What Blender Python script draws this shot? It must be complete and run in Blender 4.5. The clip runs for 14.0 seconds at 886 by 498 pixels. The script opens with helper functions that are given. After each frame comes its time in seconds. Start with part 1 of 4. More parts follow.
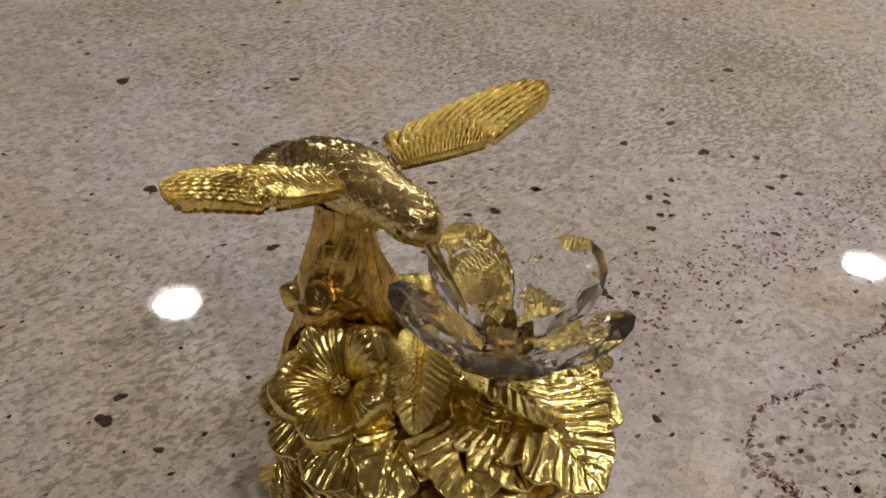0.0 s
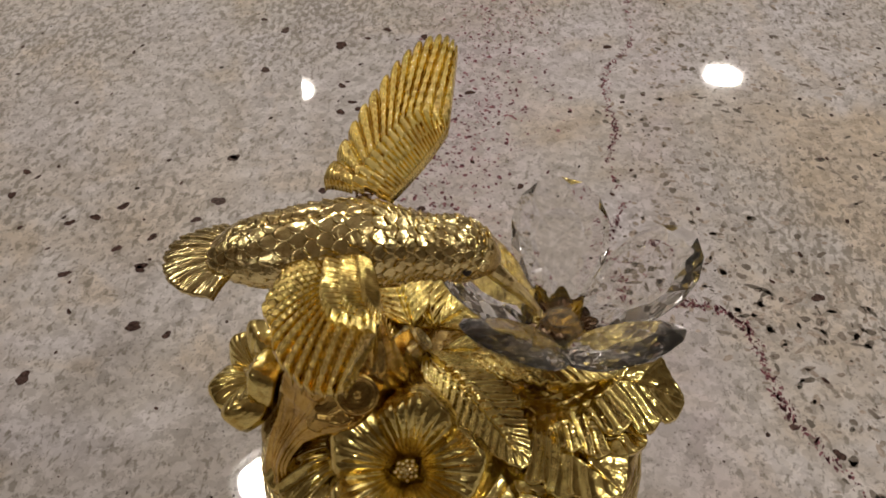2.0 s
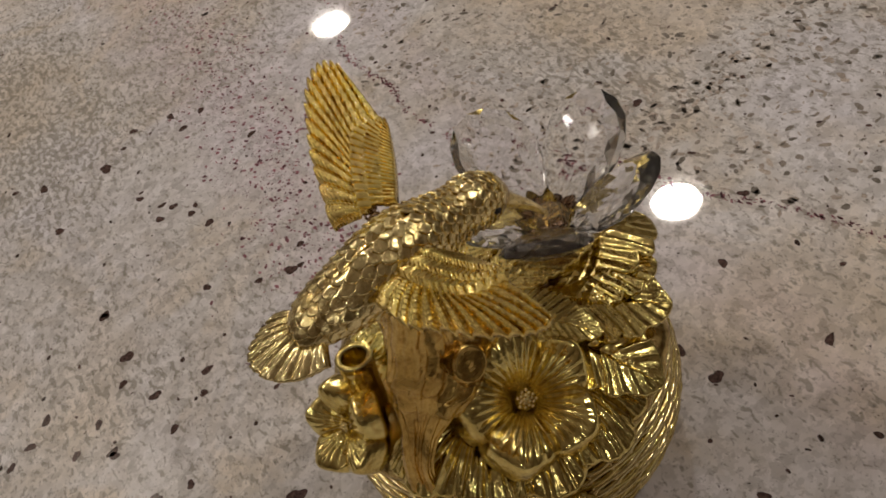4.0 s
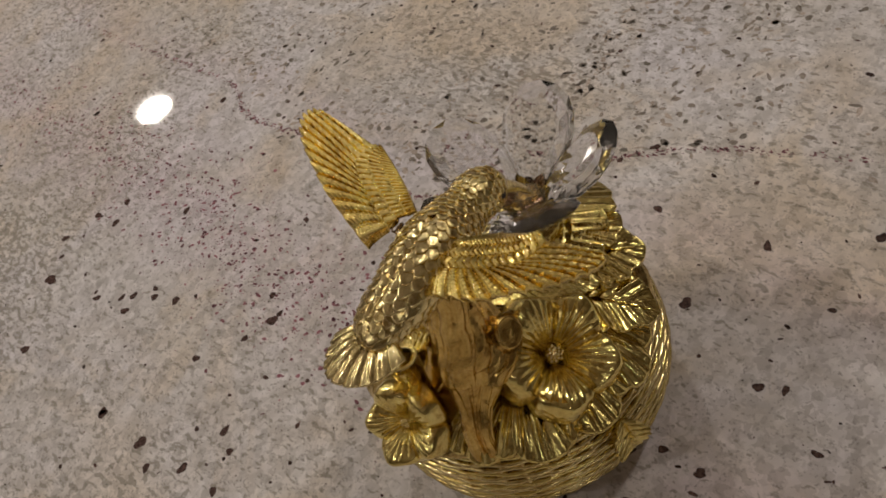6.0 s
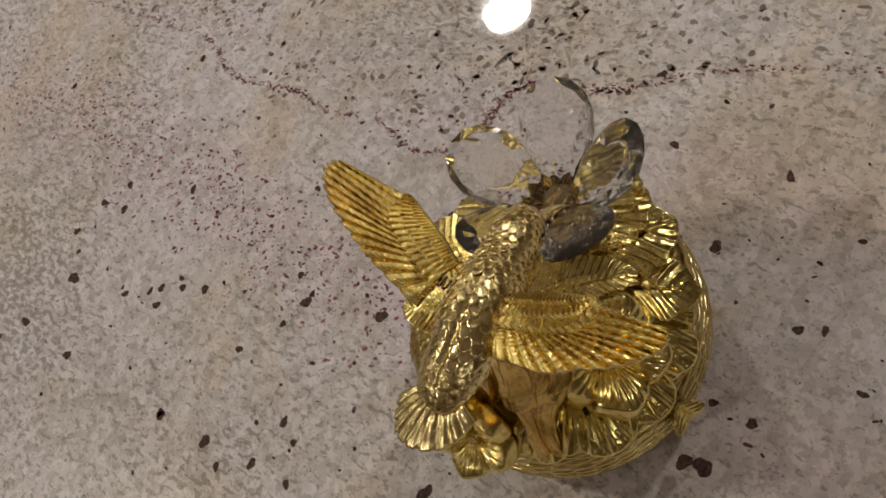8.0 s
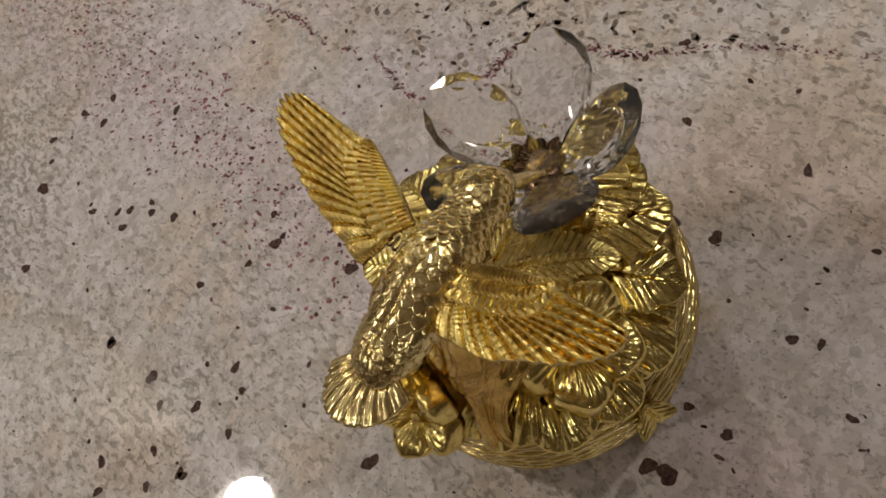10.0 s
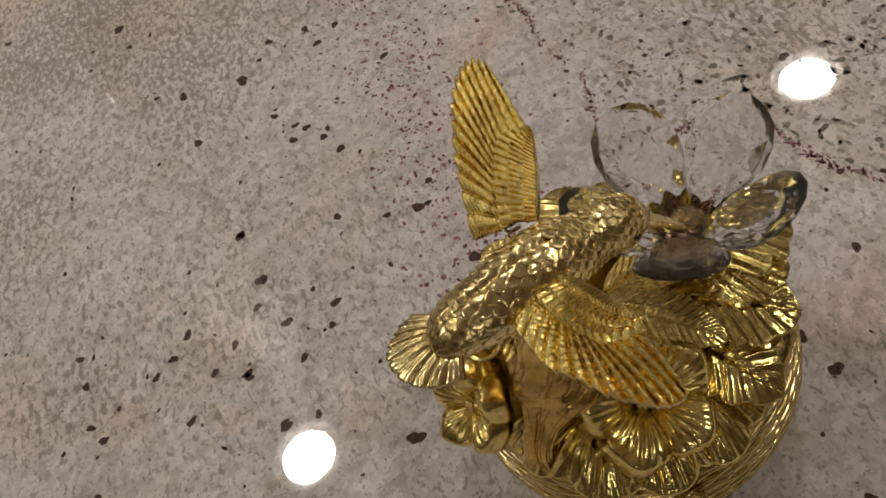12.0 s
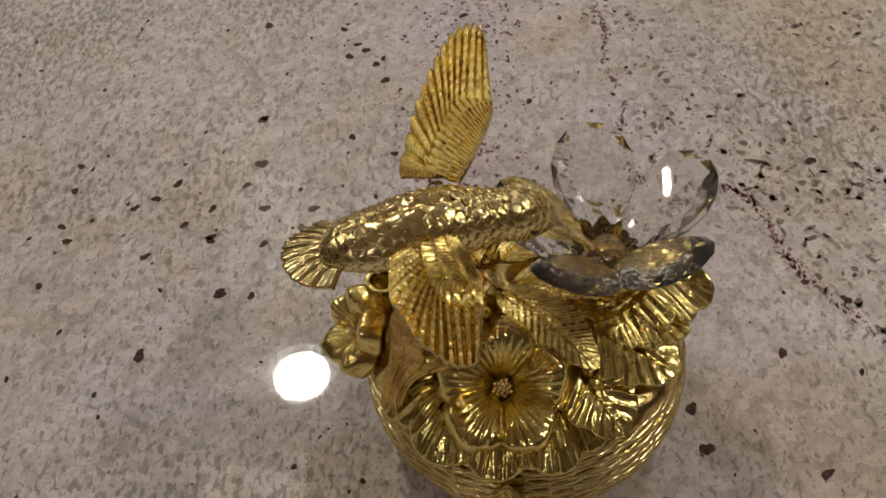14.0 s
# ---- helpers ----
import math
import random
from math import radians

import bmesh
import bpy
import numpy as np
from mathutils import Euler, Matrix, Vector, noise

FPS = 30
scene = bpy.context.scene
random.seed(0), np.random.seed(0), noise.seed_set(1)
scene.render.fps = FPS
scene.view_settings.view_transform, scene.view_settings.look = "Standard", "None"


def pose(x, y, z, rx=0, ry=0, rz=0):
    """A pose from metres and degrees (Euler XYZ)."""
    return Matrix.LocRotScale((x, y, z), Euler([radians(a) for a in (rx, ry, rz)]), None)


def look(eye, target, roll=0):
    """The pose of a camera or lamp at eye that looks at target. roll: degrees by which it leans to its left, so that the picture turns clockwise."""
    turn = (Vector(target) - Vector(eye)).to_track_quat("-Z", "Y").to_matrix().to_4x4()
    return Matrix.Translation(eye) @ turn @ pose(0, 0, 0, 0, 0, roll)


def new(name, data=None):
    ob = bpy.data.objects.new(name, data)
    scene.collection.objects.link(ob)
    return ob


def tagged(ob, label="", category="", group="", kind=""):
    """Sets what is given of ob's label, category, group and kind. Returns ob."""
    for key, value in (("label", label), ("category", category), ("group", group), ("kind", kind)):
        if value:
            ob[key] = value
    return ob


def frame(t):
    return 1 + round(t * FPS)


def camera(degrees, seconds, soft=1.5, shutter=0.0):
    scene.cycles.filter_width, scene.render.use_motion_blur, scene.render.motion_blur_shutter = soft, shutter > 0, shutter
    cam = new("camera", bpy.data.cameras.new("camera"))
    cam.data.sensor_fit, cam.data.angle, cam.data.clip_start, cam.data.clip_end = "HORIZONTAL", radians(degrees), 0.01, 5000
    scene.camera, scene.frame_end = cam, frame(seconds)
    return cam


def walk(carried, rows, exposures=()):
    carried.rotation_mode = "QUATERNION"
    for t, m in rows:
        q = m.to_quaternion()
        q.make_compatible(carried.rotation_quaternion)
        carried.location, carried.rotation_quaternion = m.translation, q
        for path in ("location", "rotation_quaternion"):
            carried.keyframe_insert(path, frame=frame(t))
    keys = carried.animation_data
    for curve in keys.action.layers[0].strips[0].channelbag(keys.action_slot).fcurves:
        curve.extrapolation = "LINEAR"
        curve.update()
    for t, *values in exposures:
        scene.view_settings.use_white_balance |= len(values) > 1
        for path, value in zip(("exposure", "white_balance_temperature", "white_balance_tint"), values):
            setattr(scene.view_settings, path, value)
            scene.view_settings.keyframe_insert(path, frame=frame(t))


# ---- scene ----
cam = camera(49.3, 14.0, soft=1.75)
PATH = [
    (0, (-0.00830, -0.16589, 0.19256), (0.00093, 0.07798, 0.01808), 3.08),
    (0.2, (-0.01307, -0.15964, 0.19344), (0.01431, 0.08477, 0.00473), 2.91),
    (0.4, (-0.01714, -0.15383, 0.19362), (0.03700, 0.08376, 0.00199), 3.54),
    (0.5, (-0.02290, -0.15057, 0.19482), (0.04271, 0.07519, 0.00847), 4.34),
    (1, (-0.05066, -0.12348, 0.19143), (0.04853, 0.08494, -0.00021), 2.28),
    (1.5, (-0.07255, -0.10259, 0.19026), (0.05477, 0.08377, -0.00737), 1.04),
    (2, (-0.08844, -0.09170, 0.19049), (0.06438, 0.07148, -0.00955), 0.10),
    (2.5, (-0.10080, -0.07978, 0.19577), (0.06553, 0.06431, -0.00812), -5.60),
    (3, (-0.11137, -0.07095, 0.19736), (0.06777, 0.05268, -0.00910), -12.12),
    (3.2, (-0.11469, -0.06858, 0.19850), (0.06719, 0.04683, -0.01030), -14.12),
    (5.3, (-0.15156, -0.04261, 0.22870), (0.04808, 0.02455, 0.01508), -29.31),
    (5.5, (-0.15481, -0.04123, 0.23141), (0.04617, 0.02020, 0.01732), -29.10),
    (6, (-0.15148, -0.03305, 0.22891), (0.04993, 0.01745, 0.01239), -27.90),
    (6.5, (-0.14178, -0.02296, 0.24302), (0.05136, 0.02698, 0.01896), -31.97),
    (7, (-0.13510, -0.02613, 0.25448), (0.04135, 0.02741, 0.01784), -37.68),
    (7.2, (-0.12904, -0.02940, 0.26076), (0.04007, 0.02785, 0.01967), -40.28),
    (9.3, (-0.10206, -0.04595, 0.24566), (0.04326, 0.02777, -0.00623), -45.58),
    (9.5, (-0.10178, -0.04523, 0.24252), (0.04155, 0.02943, -0.01023), -45.73),
    (10, (-0.10091, -0.04685, 0.23608), (0.04276, 0.03208, -0.01518), -41.92),
    (10.5, (-0.10064, -0.04998, 0.23202), (0.04621, 0.03549, -0.01523), -40.25),
    (11, (-0.10449, -0.04880, 0.22692), (0.04299, 0.04591, -0.01656), -36.11),
    (11.5, (-0.10894, -0.05061, 0.22774), (0.04302, 0.05974, -0.00620), -31.61),
    (12, (-0.10772, -0.05375, 0.23089), (0.03900, 0.06866, -0.00039), -28.08),
    (12.5, (-0.10483, -0.06208, 0.23417), (0.03018, 0.06591, -0.00119), -23.88),
    (13, (-0.10538, -0.07234, 0.23634), (0.02662, 0.05958, 0.00145), -19.84),
    (13.5, (-0.09938, -0.07721, 0.22637), (0.03387, 0.05593, -0.00712), -12.81),
    (14, (-0.10522, -0.08918, 0.22847), (0.02705, 0.05205, -0.00078), -10.02),
]
walk(cam, [(t, look(eye, target, roll)) for t, eye, target, roll in PATH],
     exposures=((0, 0.04), (2.0, 0.06), (2.5, -0.04), (3.0, -0.08), (6.0, -0.10), (9.5, -0.06), (11.0, -0.04), (12.5, -0.12), (14.0, -0.08)))

# ---- light ----
CEILING = 1.30          # ceiling above the countertop
FLOOR = -1.05           # floor below it (bar-height counter)
LAMP_WATTS = 5.6
scene.view_settings.exposure = 0.0

world = bpy.data.worlds.new("world")
scene.world = world
world.use_nodes = True
world.node_tree.nodes["Background"].inputs[0].default_value = (0.9, 0.8, 0.68, 1)
world.node_tree.nodes["Background"].inputs[1].default_value = 0.02

# recessed ceiling lamps stand in a skewed grid over the counter;
# (1, -1) and (-1, -2) are unseen, added as fill on the gold
LAMP_ORIGIN, LAMP_U, LAMP_V = Vector((0.385, 0.885)), Vector((0.963, -0.785)), Vector((0.822, 1.028))
LAMP_CELLS = [(0, 0), (1, 0), (-1, 0), (0, 1), (1, 1), (-1, 1), (1, -1), (-1, -2)]

# ---- materials ----
def nodes_of(name):
    m = bpy.data.materials.new(name)
    m.use_nodes = True
    nt = m.node_tree
    return m, nt, nt.nodes["Principled BSDF"]


def add(nt, kind, **values):
    n = nt.nodes.new(kind)
    for key, value in values.items():
        n.inputs[key.replace("_", " ")].default_value = value
    return n


def ramp(nt, fac, stops):
    n = nt.nodes.new("ShaderNodeValToRGB")
    els = n.color_ramp.elements
    while len(els) < len(stops):
        els.new(0.5)
    for e, (p, c) in zip(els, stops):
        e.position, e.color = p, (c if len(c) == 4 else (*c, 1))
    nt.links.new(fac, n.inputs[0])
    return n.outputs[0]


def mix(nt, fac, a, b, how="MIX"):
    n = nt.nodes.new("ShaderNodeMix")
    n.data_type, n.blend_type = "RGBA", how
    for s, v in ((0, fac), (6, a), (7, b)):
        if isinstance(v, (int, float)):
            n.inputs[s].default_value = v
        elif isinstance(v, tuple):
            n.inputs[s].default_value = (*v, 1)
        else:
            nt.links.new(v, n.inputs[s])
    return n.outputs[2]


def noise_tex(nt, vec, scale, detail=3.0, rough=0.6, distort=0.0):
    n = add(nt, "ShaderNodeTexNoise", Scale=scale, Detail=detail, Roughness=rough, Distortion=distort)
    nt.links.new(vec, n.inputs["Vector"])
    return n.outputs["Fac"]


def bump(nt, bsdf, height, strength, distance, before=None):
    b = add(nt, "ShaderNodeBump", Strength=strength, Distance=distance)
    nt.links.new(height, b.inputs["Height"])
    if before is not None:
        nt.links.new(before, b.inputs["Normal"])
    nt.links.new(b.outputs[0], bsdf.inputs["Normal"])
    return b.outputs[0]


def coords(nt, scale=(1, 1, 1), turn=0.0, which="Object"):
    c = nt.nodes.new("ShaderNodeTexCoord")
    m = nt.nodes.new("ShaderNodeMapping")
    m.inputs["Scale"].default_value = scale
    m.inputs["Rotation"].default_value = (0, 0, turn)
    nt.links.new(c.outputs[which], m.inputs["Vector"])
    return m.outputs[0]


def along(nt, turn, scale):
    """Object coordinates turned first and stretched after, so that grains run along the turned x."""
    c = nt.nodes.new("ShaderNodeTexCoord")
    r = nt.nodes.new("ShaderNodeMapping")
    r.inputs["Rotation"].default_value = (0, 0, turn)
    m = nt.nodes.new("ShaderNodeMapping")
    m.inputs["Scale"].default_value = scale
    nt.links.new(c.outputs["Object"], r.inputs["Vector"])
    nt.links.new(r.outputs[0], m.inputs["Vector"])
    return m.outputs[0]


def granite_material():
    m, nt, b = nodes_of("polished_granite")
    flat = coords(nt)
    warp = nt.nodes.new("ShaderNodeTexNoise")
    warp.inputs["Scale"].default_value, warp.inputs["Detail"].default_value = 520, 3
    nt.links.new(flat, warp.inputs["Vector"])
    push = nt.nodes.new("ShaderNodeVectorMath")
    push.operation = "MULTIPLY_ADD"
    nt.links.new(warp.outputs["Color"], push.inputs[0])
    push.inputs[1].default_value = (0.0042, 0.0042, 0.0)
    nt.links.new(flat, push.inputs[2])
    grains = push.outputs[0]

    def crystals(scale):
        v = add(nt, "ShaderNodeTexVoronoi", Scale=scale)
        v.voronoi_dimensions = "2D"
        nt.links.new(grains, v.inputs["Vector"])
        s = nt.nodes.new("ShaderNodeSeparateColor")
        nt.links.new(v.outputs["Color"], s.inputs[0])
        return s.outputs[0], s.outputs[1]
    big, big2 = crystals(330)
    small, small2 = crystals(760)
    broad = noise_tex(nt, flat, 6.5, 3, 0.55, 0.5)
    zone = noise_tex(nt, flat, 11, 2, 0.5, 0.4)
    mid = noise_tex(nt, flat, 60, 4, 0.62, 0.8)
    dash = noise_tex(nt, along(nt, radians(-41.5), (0.60, 1.10, 1.0)), 480, 3, 0.55, 0.3)
    fine = noise_tex(nt, flat, 900, 4, 0.7)
    base = ramp(nt, broad, [(0.30, (0.52, 0.465, 0.40)), (0.45, (0.64, 0.605, 0.58)), (0.58, (0.71, 0.675, 0.675)), (0.70, (0.56, 0.52, 0.485))])
    cream = ramp(nt, mid, [(0.28, (0.46, 0.40, 0.335)), (0.46, (0.60, 0.56, 0.52)), (0.70, (0.76, 0.73, 0.72))])
    col = mix(nt, 0.5, base, cream)
    patch = noise_tex(nt, flat, 9.0, 3, 0.6, 0.8)
    warm = ramp(nt, patch, [(0.50, (0, 0, 0)), (0.64, (1, 1, 1))])
    col = mix(nt, mixfac(nt, warm, 0.62), col, (0.64, 0.53, 0.40))
    ochre = ramp(nt, noise_tex(nt, flat, 26, 4, 0.62, 1.0), [(0.53, (0, 0, 0)), (0.66, (1, 1, 1))])
    col = mix(nt, mixfac(nt, ochre, 0.40), col, (0.66, 0.545, 0.40))
    cool = ramp(nt, patch, [(0.36, (1, 1, 1)), (0.47, (0, 0, 0))])
    col = mix(nt, mixfac(nt, cool, 0.6), col, (0.68, 0.655, 0.69))
    # the stone's banding: x runs along it, y across
    ban = nt.nodes.new("ShaderNodeSeparateXYZ")
    nt.links.new(along(nt, radians(-41.5), (1, 1, 1)), ban.inputs[0])
    wav = nt.nodes.new("ShaderNodeMath")
    wav.operation = "MULTIPLY_ADD"
    nt.links.new(broad, wav.inputs[0])
    wav.inputs[1].default_value = 0.05
    nt.links.new(ban.outputs[1], wav.inputs[2])
    lay = nt.nodes.new("ShaderNodeMapRange")
    lay.inputs["From Min"].default_value, lay.inputs["From Max"].default_value = -0.075, 0.125
    nt.links.new(wav.outputs[0], lay.inputs["Value"])
    rosy = ramp(nt, lay.outputs[0], [(0.12, (0, 0, 0)), (0.20, (0.7, 0.7, 0.7)), (0.28, (0.15, 0.15, 0.15)), (0.38, (0.2, 0.2, 0.2)), (0.52, (1, 1, 1)), (0.70, (0, 0, 0))])
    blush = mixfac(nt, ramp(nt, mid, [(0.35, (0.2, 0.2, 0.2)), (0.62, (1, 1, 1))]), 0.5)
    nn = nt.nodes.new("ShaderNodeMath")
    nn.operation = "MULTIPLY"
    nt.links.new(rosy, nn.inputs[0])
    nt.links.new(blush, nn.inputs[1])
    col = mix(nt, nn.outputs[0], col, (0.60, 0.49, 0.52))
    open_band = ramp(nt, lay.outputs[0], [(0.10, (0.42, 0.42, 0.42)), (0.24, (1, 1, 1)), (0.46, (0.85, 0.85, 0.85)), (0.72, (0.25, 0.25, 0.25))])
    # single crystals, each of its own tone
    tone = ramp(nt, big, [(0.0, (0.80, 0.79, 0.775)), (0.30, (0.96, 0.955, 0.95)), (0.7, (1.04, 1.04, 1.04)), (1.0, (1.12, 1.12, 1.13))])
    col = mix(nt, 1.0, col, tone, "MULTIPLY")
    tone = ramp(nt, small, [(0.0, (0.84, 0.83, 0.82)), (0.4, (1.0, 1.0, 1.0)), (1.0, (1.08, 1.08, 1.08))])
    col = mix(nt, 1.0, col, tone, "MULTIPLY")
    # smoky grey-brown grains, thicker in some places than in others
    def sum_of(x, y, k):
        n = nt.nodes.new("ShaderNodeMath")
        n.operation = "MULTIPLY_ADD"
        nt.links.new(y, n.inputs[0])
        n.inputs[1].default_value = k
        nt.links.new(x, n.inputs[2])
        return n.outputs[0]
    coarse = sum_of(sum_of(sum_of(dash, big2, 0.07), zone, -0.40), open_band, 0.100)
    # the stone turns coarse-grained towards the north-east
    far = nt.nodes.new("ShaderNodeVectorMath")
    far.operation = "DOT_PRODUCT"
    nt.links.new(flat, far.inputs[0])
    far.inputs[1].default_value = (0.66, 0.75, 0.0)
    rough_zone = nt.nodes.new("ShaderNodeMapRange")
    rough_zone.inputs["From Min"].default_value, rough_zone.inputs["From Max"].default_value = 0.13, 0.27
    nt.links.new(sum_of(far.outputs["Value"], broad, 0.08), rough_zone.inputs["Value"])
    coarse = sum_of(coarse, rough_zone.outputs[0], -0.055)
    grey = ramp(nt, coarse, [(0.235, (1, 1, 1)), (0.295, (0, 0, 0))])
    col = mix(nt, mixfac(nt, grey, 0.64), col, (0.25, 0.22, 0.175))
    fleck = sum_of(fine, small2, 0.22)
    dark = ramp(nt, fleck, [(0.445, (1, 1, 1)), (0.49, (0, 0, 0))])
    col = mix(nt, mixfac(nt, dark, 0.5), col, (0.17, 0.142, 0.122))
    nt.links.new(col, b.inputs["Base Color"])
    r = ramp(nt, mid, [(0.3, (0.015, 0.015, 0.015)), (0.7, (0.035, 0.035, 0.035))])
    nt.links.new(r, b.inputs["Roughness"])
    b.inputs["IOR"].default_value = 1.5
    return m


def mixfac(nt, value, k):
    n = nt.nodes.new("ShaderNodeMath")
    n.operation = "MULTIPLY"
    nt.links.new(value, n.inputs[0])
    n.inputs[1].default_value = k
    return n.outputs[0]


def flake_material(name, dark, light):
    m, nt, b = nodes_of(name)
    flat = coords(nt)
    info = nt.nodes.new("ShaderNodeNewGeometry")
    grain = noise_tex(nt, flat, 900, 3, 0.7)
    col = ramp(nt, grain, [(0.35, dark), (0.7, light)])
    isl = ramp(nt, info.outputs["Random Per Island"], [(0.0, (0.6, 0.6, 0.6)), (1.0, (1.9, 1.8, 1.8))])
    nt.links.new(mix(nt, 1.0, col, isl, "MULTIPLY"), b.inputs["Base Color"])
    b.inputs["Roughness"].default_value = 0.025
    b.inputs["IOR"].default_value = 1.5
    return m


def gold_material(name, tone, tarnish, rough, grain=1400.0, strength=0.25, amount=0.45, lumps=0.3):
    """Cast and plated metal: bright tone, with dull tarnish in blotches, fine casting grain."""
    m, nt, b = nodes_of(name)
    at = coords(nt)
    wide = noise_tex(nt, at, 130, 4, 0.65, 0.4)
    small = noise_tex(nt, at, 620, 3, 0.6)
    cover = ramp(nt, wide, [(0.40, (0, 0, 0)), (0.62, (1, 1, 1))])
    col = mix(nt, mixfac(nt, cover, amount), tone, tarnish)
    fleck = ramp(nt, small, [(0.32, (0.70, 0.62, 0.52)), (0.48, (1, 1, 1))])
    col = mix(nt, 1.0, col, fleck, "MULTIPLY")
    nt.links.new(col, b.inputs["Base Color"])
    b.inputs["Metallic"].default_value = 1.0
    r = ramp(nt, wide, [(0.3, (rough * 0.75,) * 3), (0.7, (rough * 1.5,) * 3)])
    nt.links.new(r, b.inputs["Roughness"])
    g = noise_tex(nt, at, grain, 3, 0.6)
    first = bump(nt, b, noise_tex(nt, at, 380, 3, 0.55), lumps, 0.0009)
    bump(nt, b, g, strength, 0.0003, first)
    return m


def glass_material(name, tint, rough=0.0, ior=1.5, clear=1.0):
    m, nt, b = nodes_of(name)
    b.inputs["Base Color"].default_value = (*tint, 1)
    b.inputs["Transmission Weight"].default_value = clear
    b.inputs["Roughness"].default_value = rough
    b.inputs["IOR"].default_value = ior
    return m


def paint_material(name, colour, rough=0.7, spread=0.06, scale=6.0):
    m, nt, b = nodes_of(name)
    at = coords(nt)
    n = noise_tex(nt, at, scale, 4, 0.6)
    lo, hi = tuple(c * (1 - spread) for c in colour), tuple(min(1, c * (1 + spread)) for c in colour)
    nt.links.new(ramp(nt, n, [(0.3, lo), (0.7, hi)]), b.inputs["Base Color"])
    b.inputs["Roughness"].default_value = rough
    bump(nt, b, noise_tex(nt, at, 160, 3, 0.6), 0.1, 0.002)
    return m


def wood_material(name, dark, light):
    m, nt, b = nodes_of(name)
    at = coords(nt, (1.0, 8.0, 8.0))
    n = noise_tex(nt, at, 4.0, 5, 0.6, 1.2)
    nt.links.new(ramp(nt, n, [(0.3, dark), (0.7, light)]), b.inputs["Base Color"])
    b.inputs["Roughness"].default_value = 0.4
    return m


GRANITE = granite_material()
INCLUSION = flake_material("dark_inclusion", (0.030, 0.019, 0.017), (0.105, 0.066, 0.056))
GARNET = flake_material("garnet_flake", (0.12, 0.04, 0.052), (0.28, 0.145, 0.16))
SMOKE = flake_material("smoky_flake", (0.22, 0.19, 0.155), (0.38, 0.34, 0.295))
GOLD = gold_material("plated_gold", (0.98, 0.82, 0.31), (0.66, 0.48, 0.15), 0.15, amount=0.5, strength=0.14, lumps=0.36)
GOLD_PALE = gold_material("pale_antique_gold", (0.98, 0.83, 0.42), (0.62, 0.46, 0.17), 0.18, grain=1000.0, strength=0.28, amount=0.6, lumps=0.38)
GOLD_WING = gold_material("rich_wing_gold", (0.98, 0.79, 0.28), (0.62, 0.42, 0.11), 0.145, grain=1000.0, amount=0.55, strength=0.25, lumps=0.35)
GOLD_BROWN = gold_material("browned_gold", (0.72, 0.54, 0.21), (0.34, 0.24, 0.09), 0.18, amount=0.7, strength=0.15, lumps=0.4)
GOLD_WOOD = gold_material("wood_brown_gold", (0.80, 0.56, 0.18), (0.40, 0.26, 0.07), 0.20, amount=0.8, lumps=0.35, strength=0.15)
CRYSTAL = glass_material("cut_crystal", (0.99, 0.99, 0.985), 0.0, 1.5, 0.985)
AMBER = glass_material("smoky_amber_bead", (0.96, 0.76, 0.44), 0.03, clear=0.85)
BRONZE = gold_material("dark_bronze", (0.44, 0.31, 0.21), (0.20, 0.13, 0.09), 0.18)
HOLLOW = paint_material("dark_hollow", (0.02, 0.015, 0.01), 0.6)
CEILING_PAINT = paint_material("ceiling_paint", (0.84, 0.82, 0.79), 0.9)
WALL_PAINT = paint_material("warm_wall_paint", (0.72, 0.68, 0.61), 0.7)
CABINET_WOOD = wood_material("stained_cabinet_wood", (0.09, 0.045, 0.022), (0.18, 0.10, 0.05))
FLOOR_WOOD = wood_material("floor_wood", (0.36, 0.25, 0.165), (0.52, 0.39, 0.27))
TRIM_WHITE = paint_material("lamp_trim_white", (0.8, 0.8, 0.78), 0.5)

# ---- helpers for meshes (millimetres in, metres out) ----
MM = 0.001


def mesh_of(name, verts, faces, material, smooth=True, scale=MM, tidy=False):
    me = bpy.data.meshes.new(name)
    me.from_pydata([tuple(float(c) * scale for c in v) for v in verts], [], faces)
    for mat in (material if isinstance(material, (list, tuple)) else [material]):
        me.materials.append(mat)
    if tidy:
        bm = bmesh.new()
        bm.from_mesh(me)
        bmesh.ops.recalc_face_normals(bm, faces=bm.faces[:])
        bm.to_mesh(me)
        bm.free()
    if smooth:
        me.polygons.foreach_set("use_smooth", [True] * len(me.polygons))
    me.update()
    return me


def part(name, data, parent, label=""):
    ob = new(name, data)
    ob.parent = parent
    return tagged(ob, label)


def block(name, lo, hi, material, bevel=0.0):
    bm = bmesh.new()
    bmesh.ops.create_cube(bm, size=1)
    for v in bm.verts:
        v.co = Vector([lo[i] + (v.co[i] + 0.5) * (hi[i] - lo[i]) for i in range(3)])
    if bevel:
        bmesh.ops.bevel(bm, geom=bm.edges[:], offset=bevel, segments=3, affect="EDGES")
    me = bpy.data.meshes.new(name)
    bm.to_mesh(me)
    bm.free()
    me.materials.append(material)
    return me


def sheet(grid, closed_u=False, closed_v=False):
    """Faces of a grid of points (n, m, 3)."""
    n, m = grid.shape[:2]
    faces = []
    for i in range(n if closed_u else n - 1):
        for j in range(m if closed_v else m - 1):
            a, b = i, (i + 1) % n
            c, d = j, (j + 1) % m
            faces.append([a * m + c, b * m + c, b * m + d, a * m + d])
    return grid.reshape(-1, 3), faces


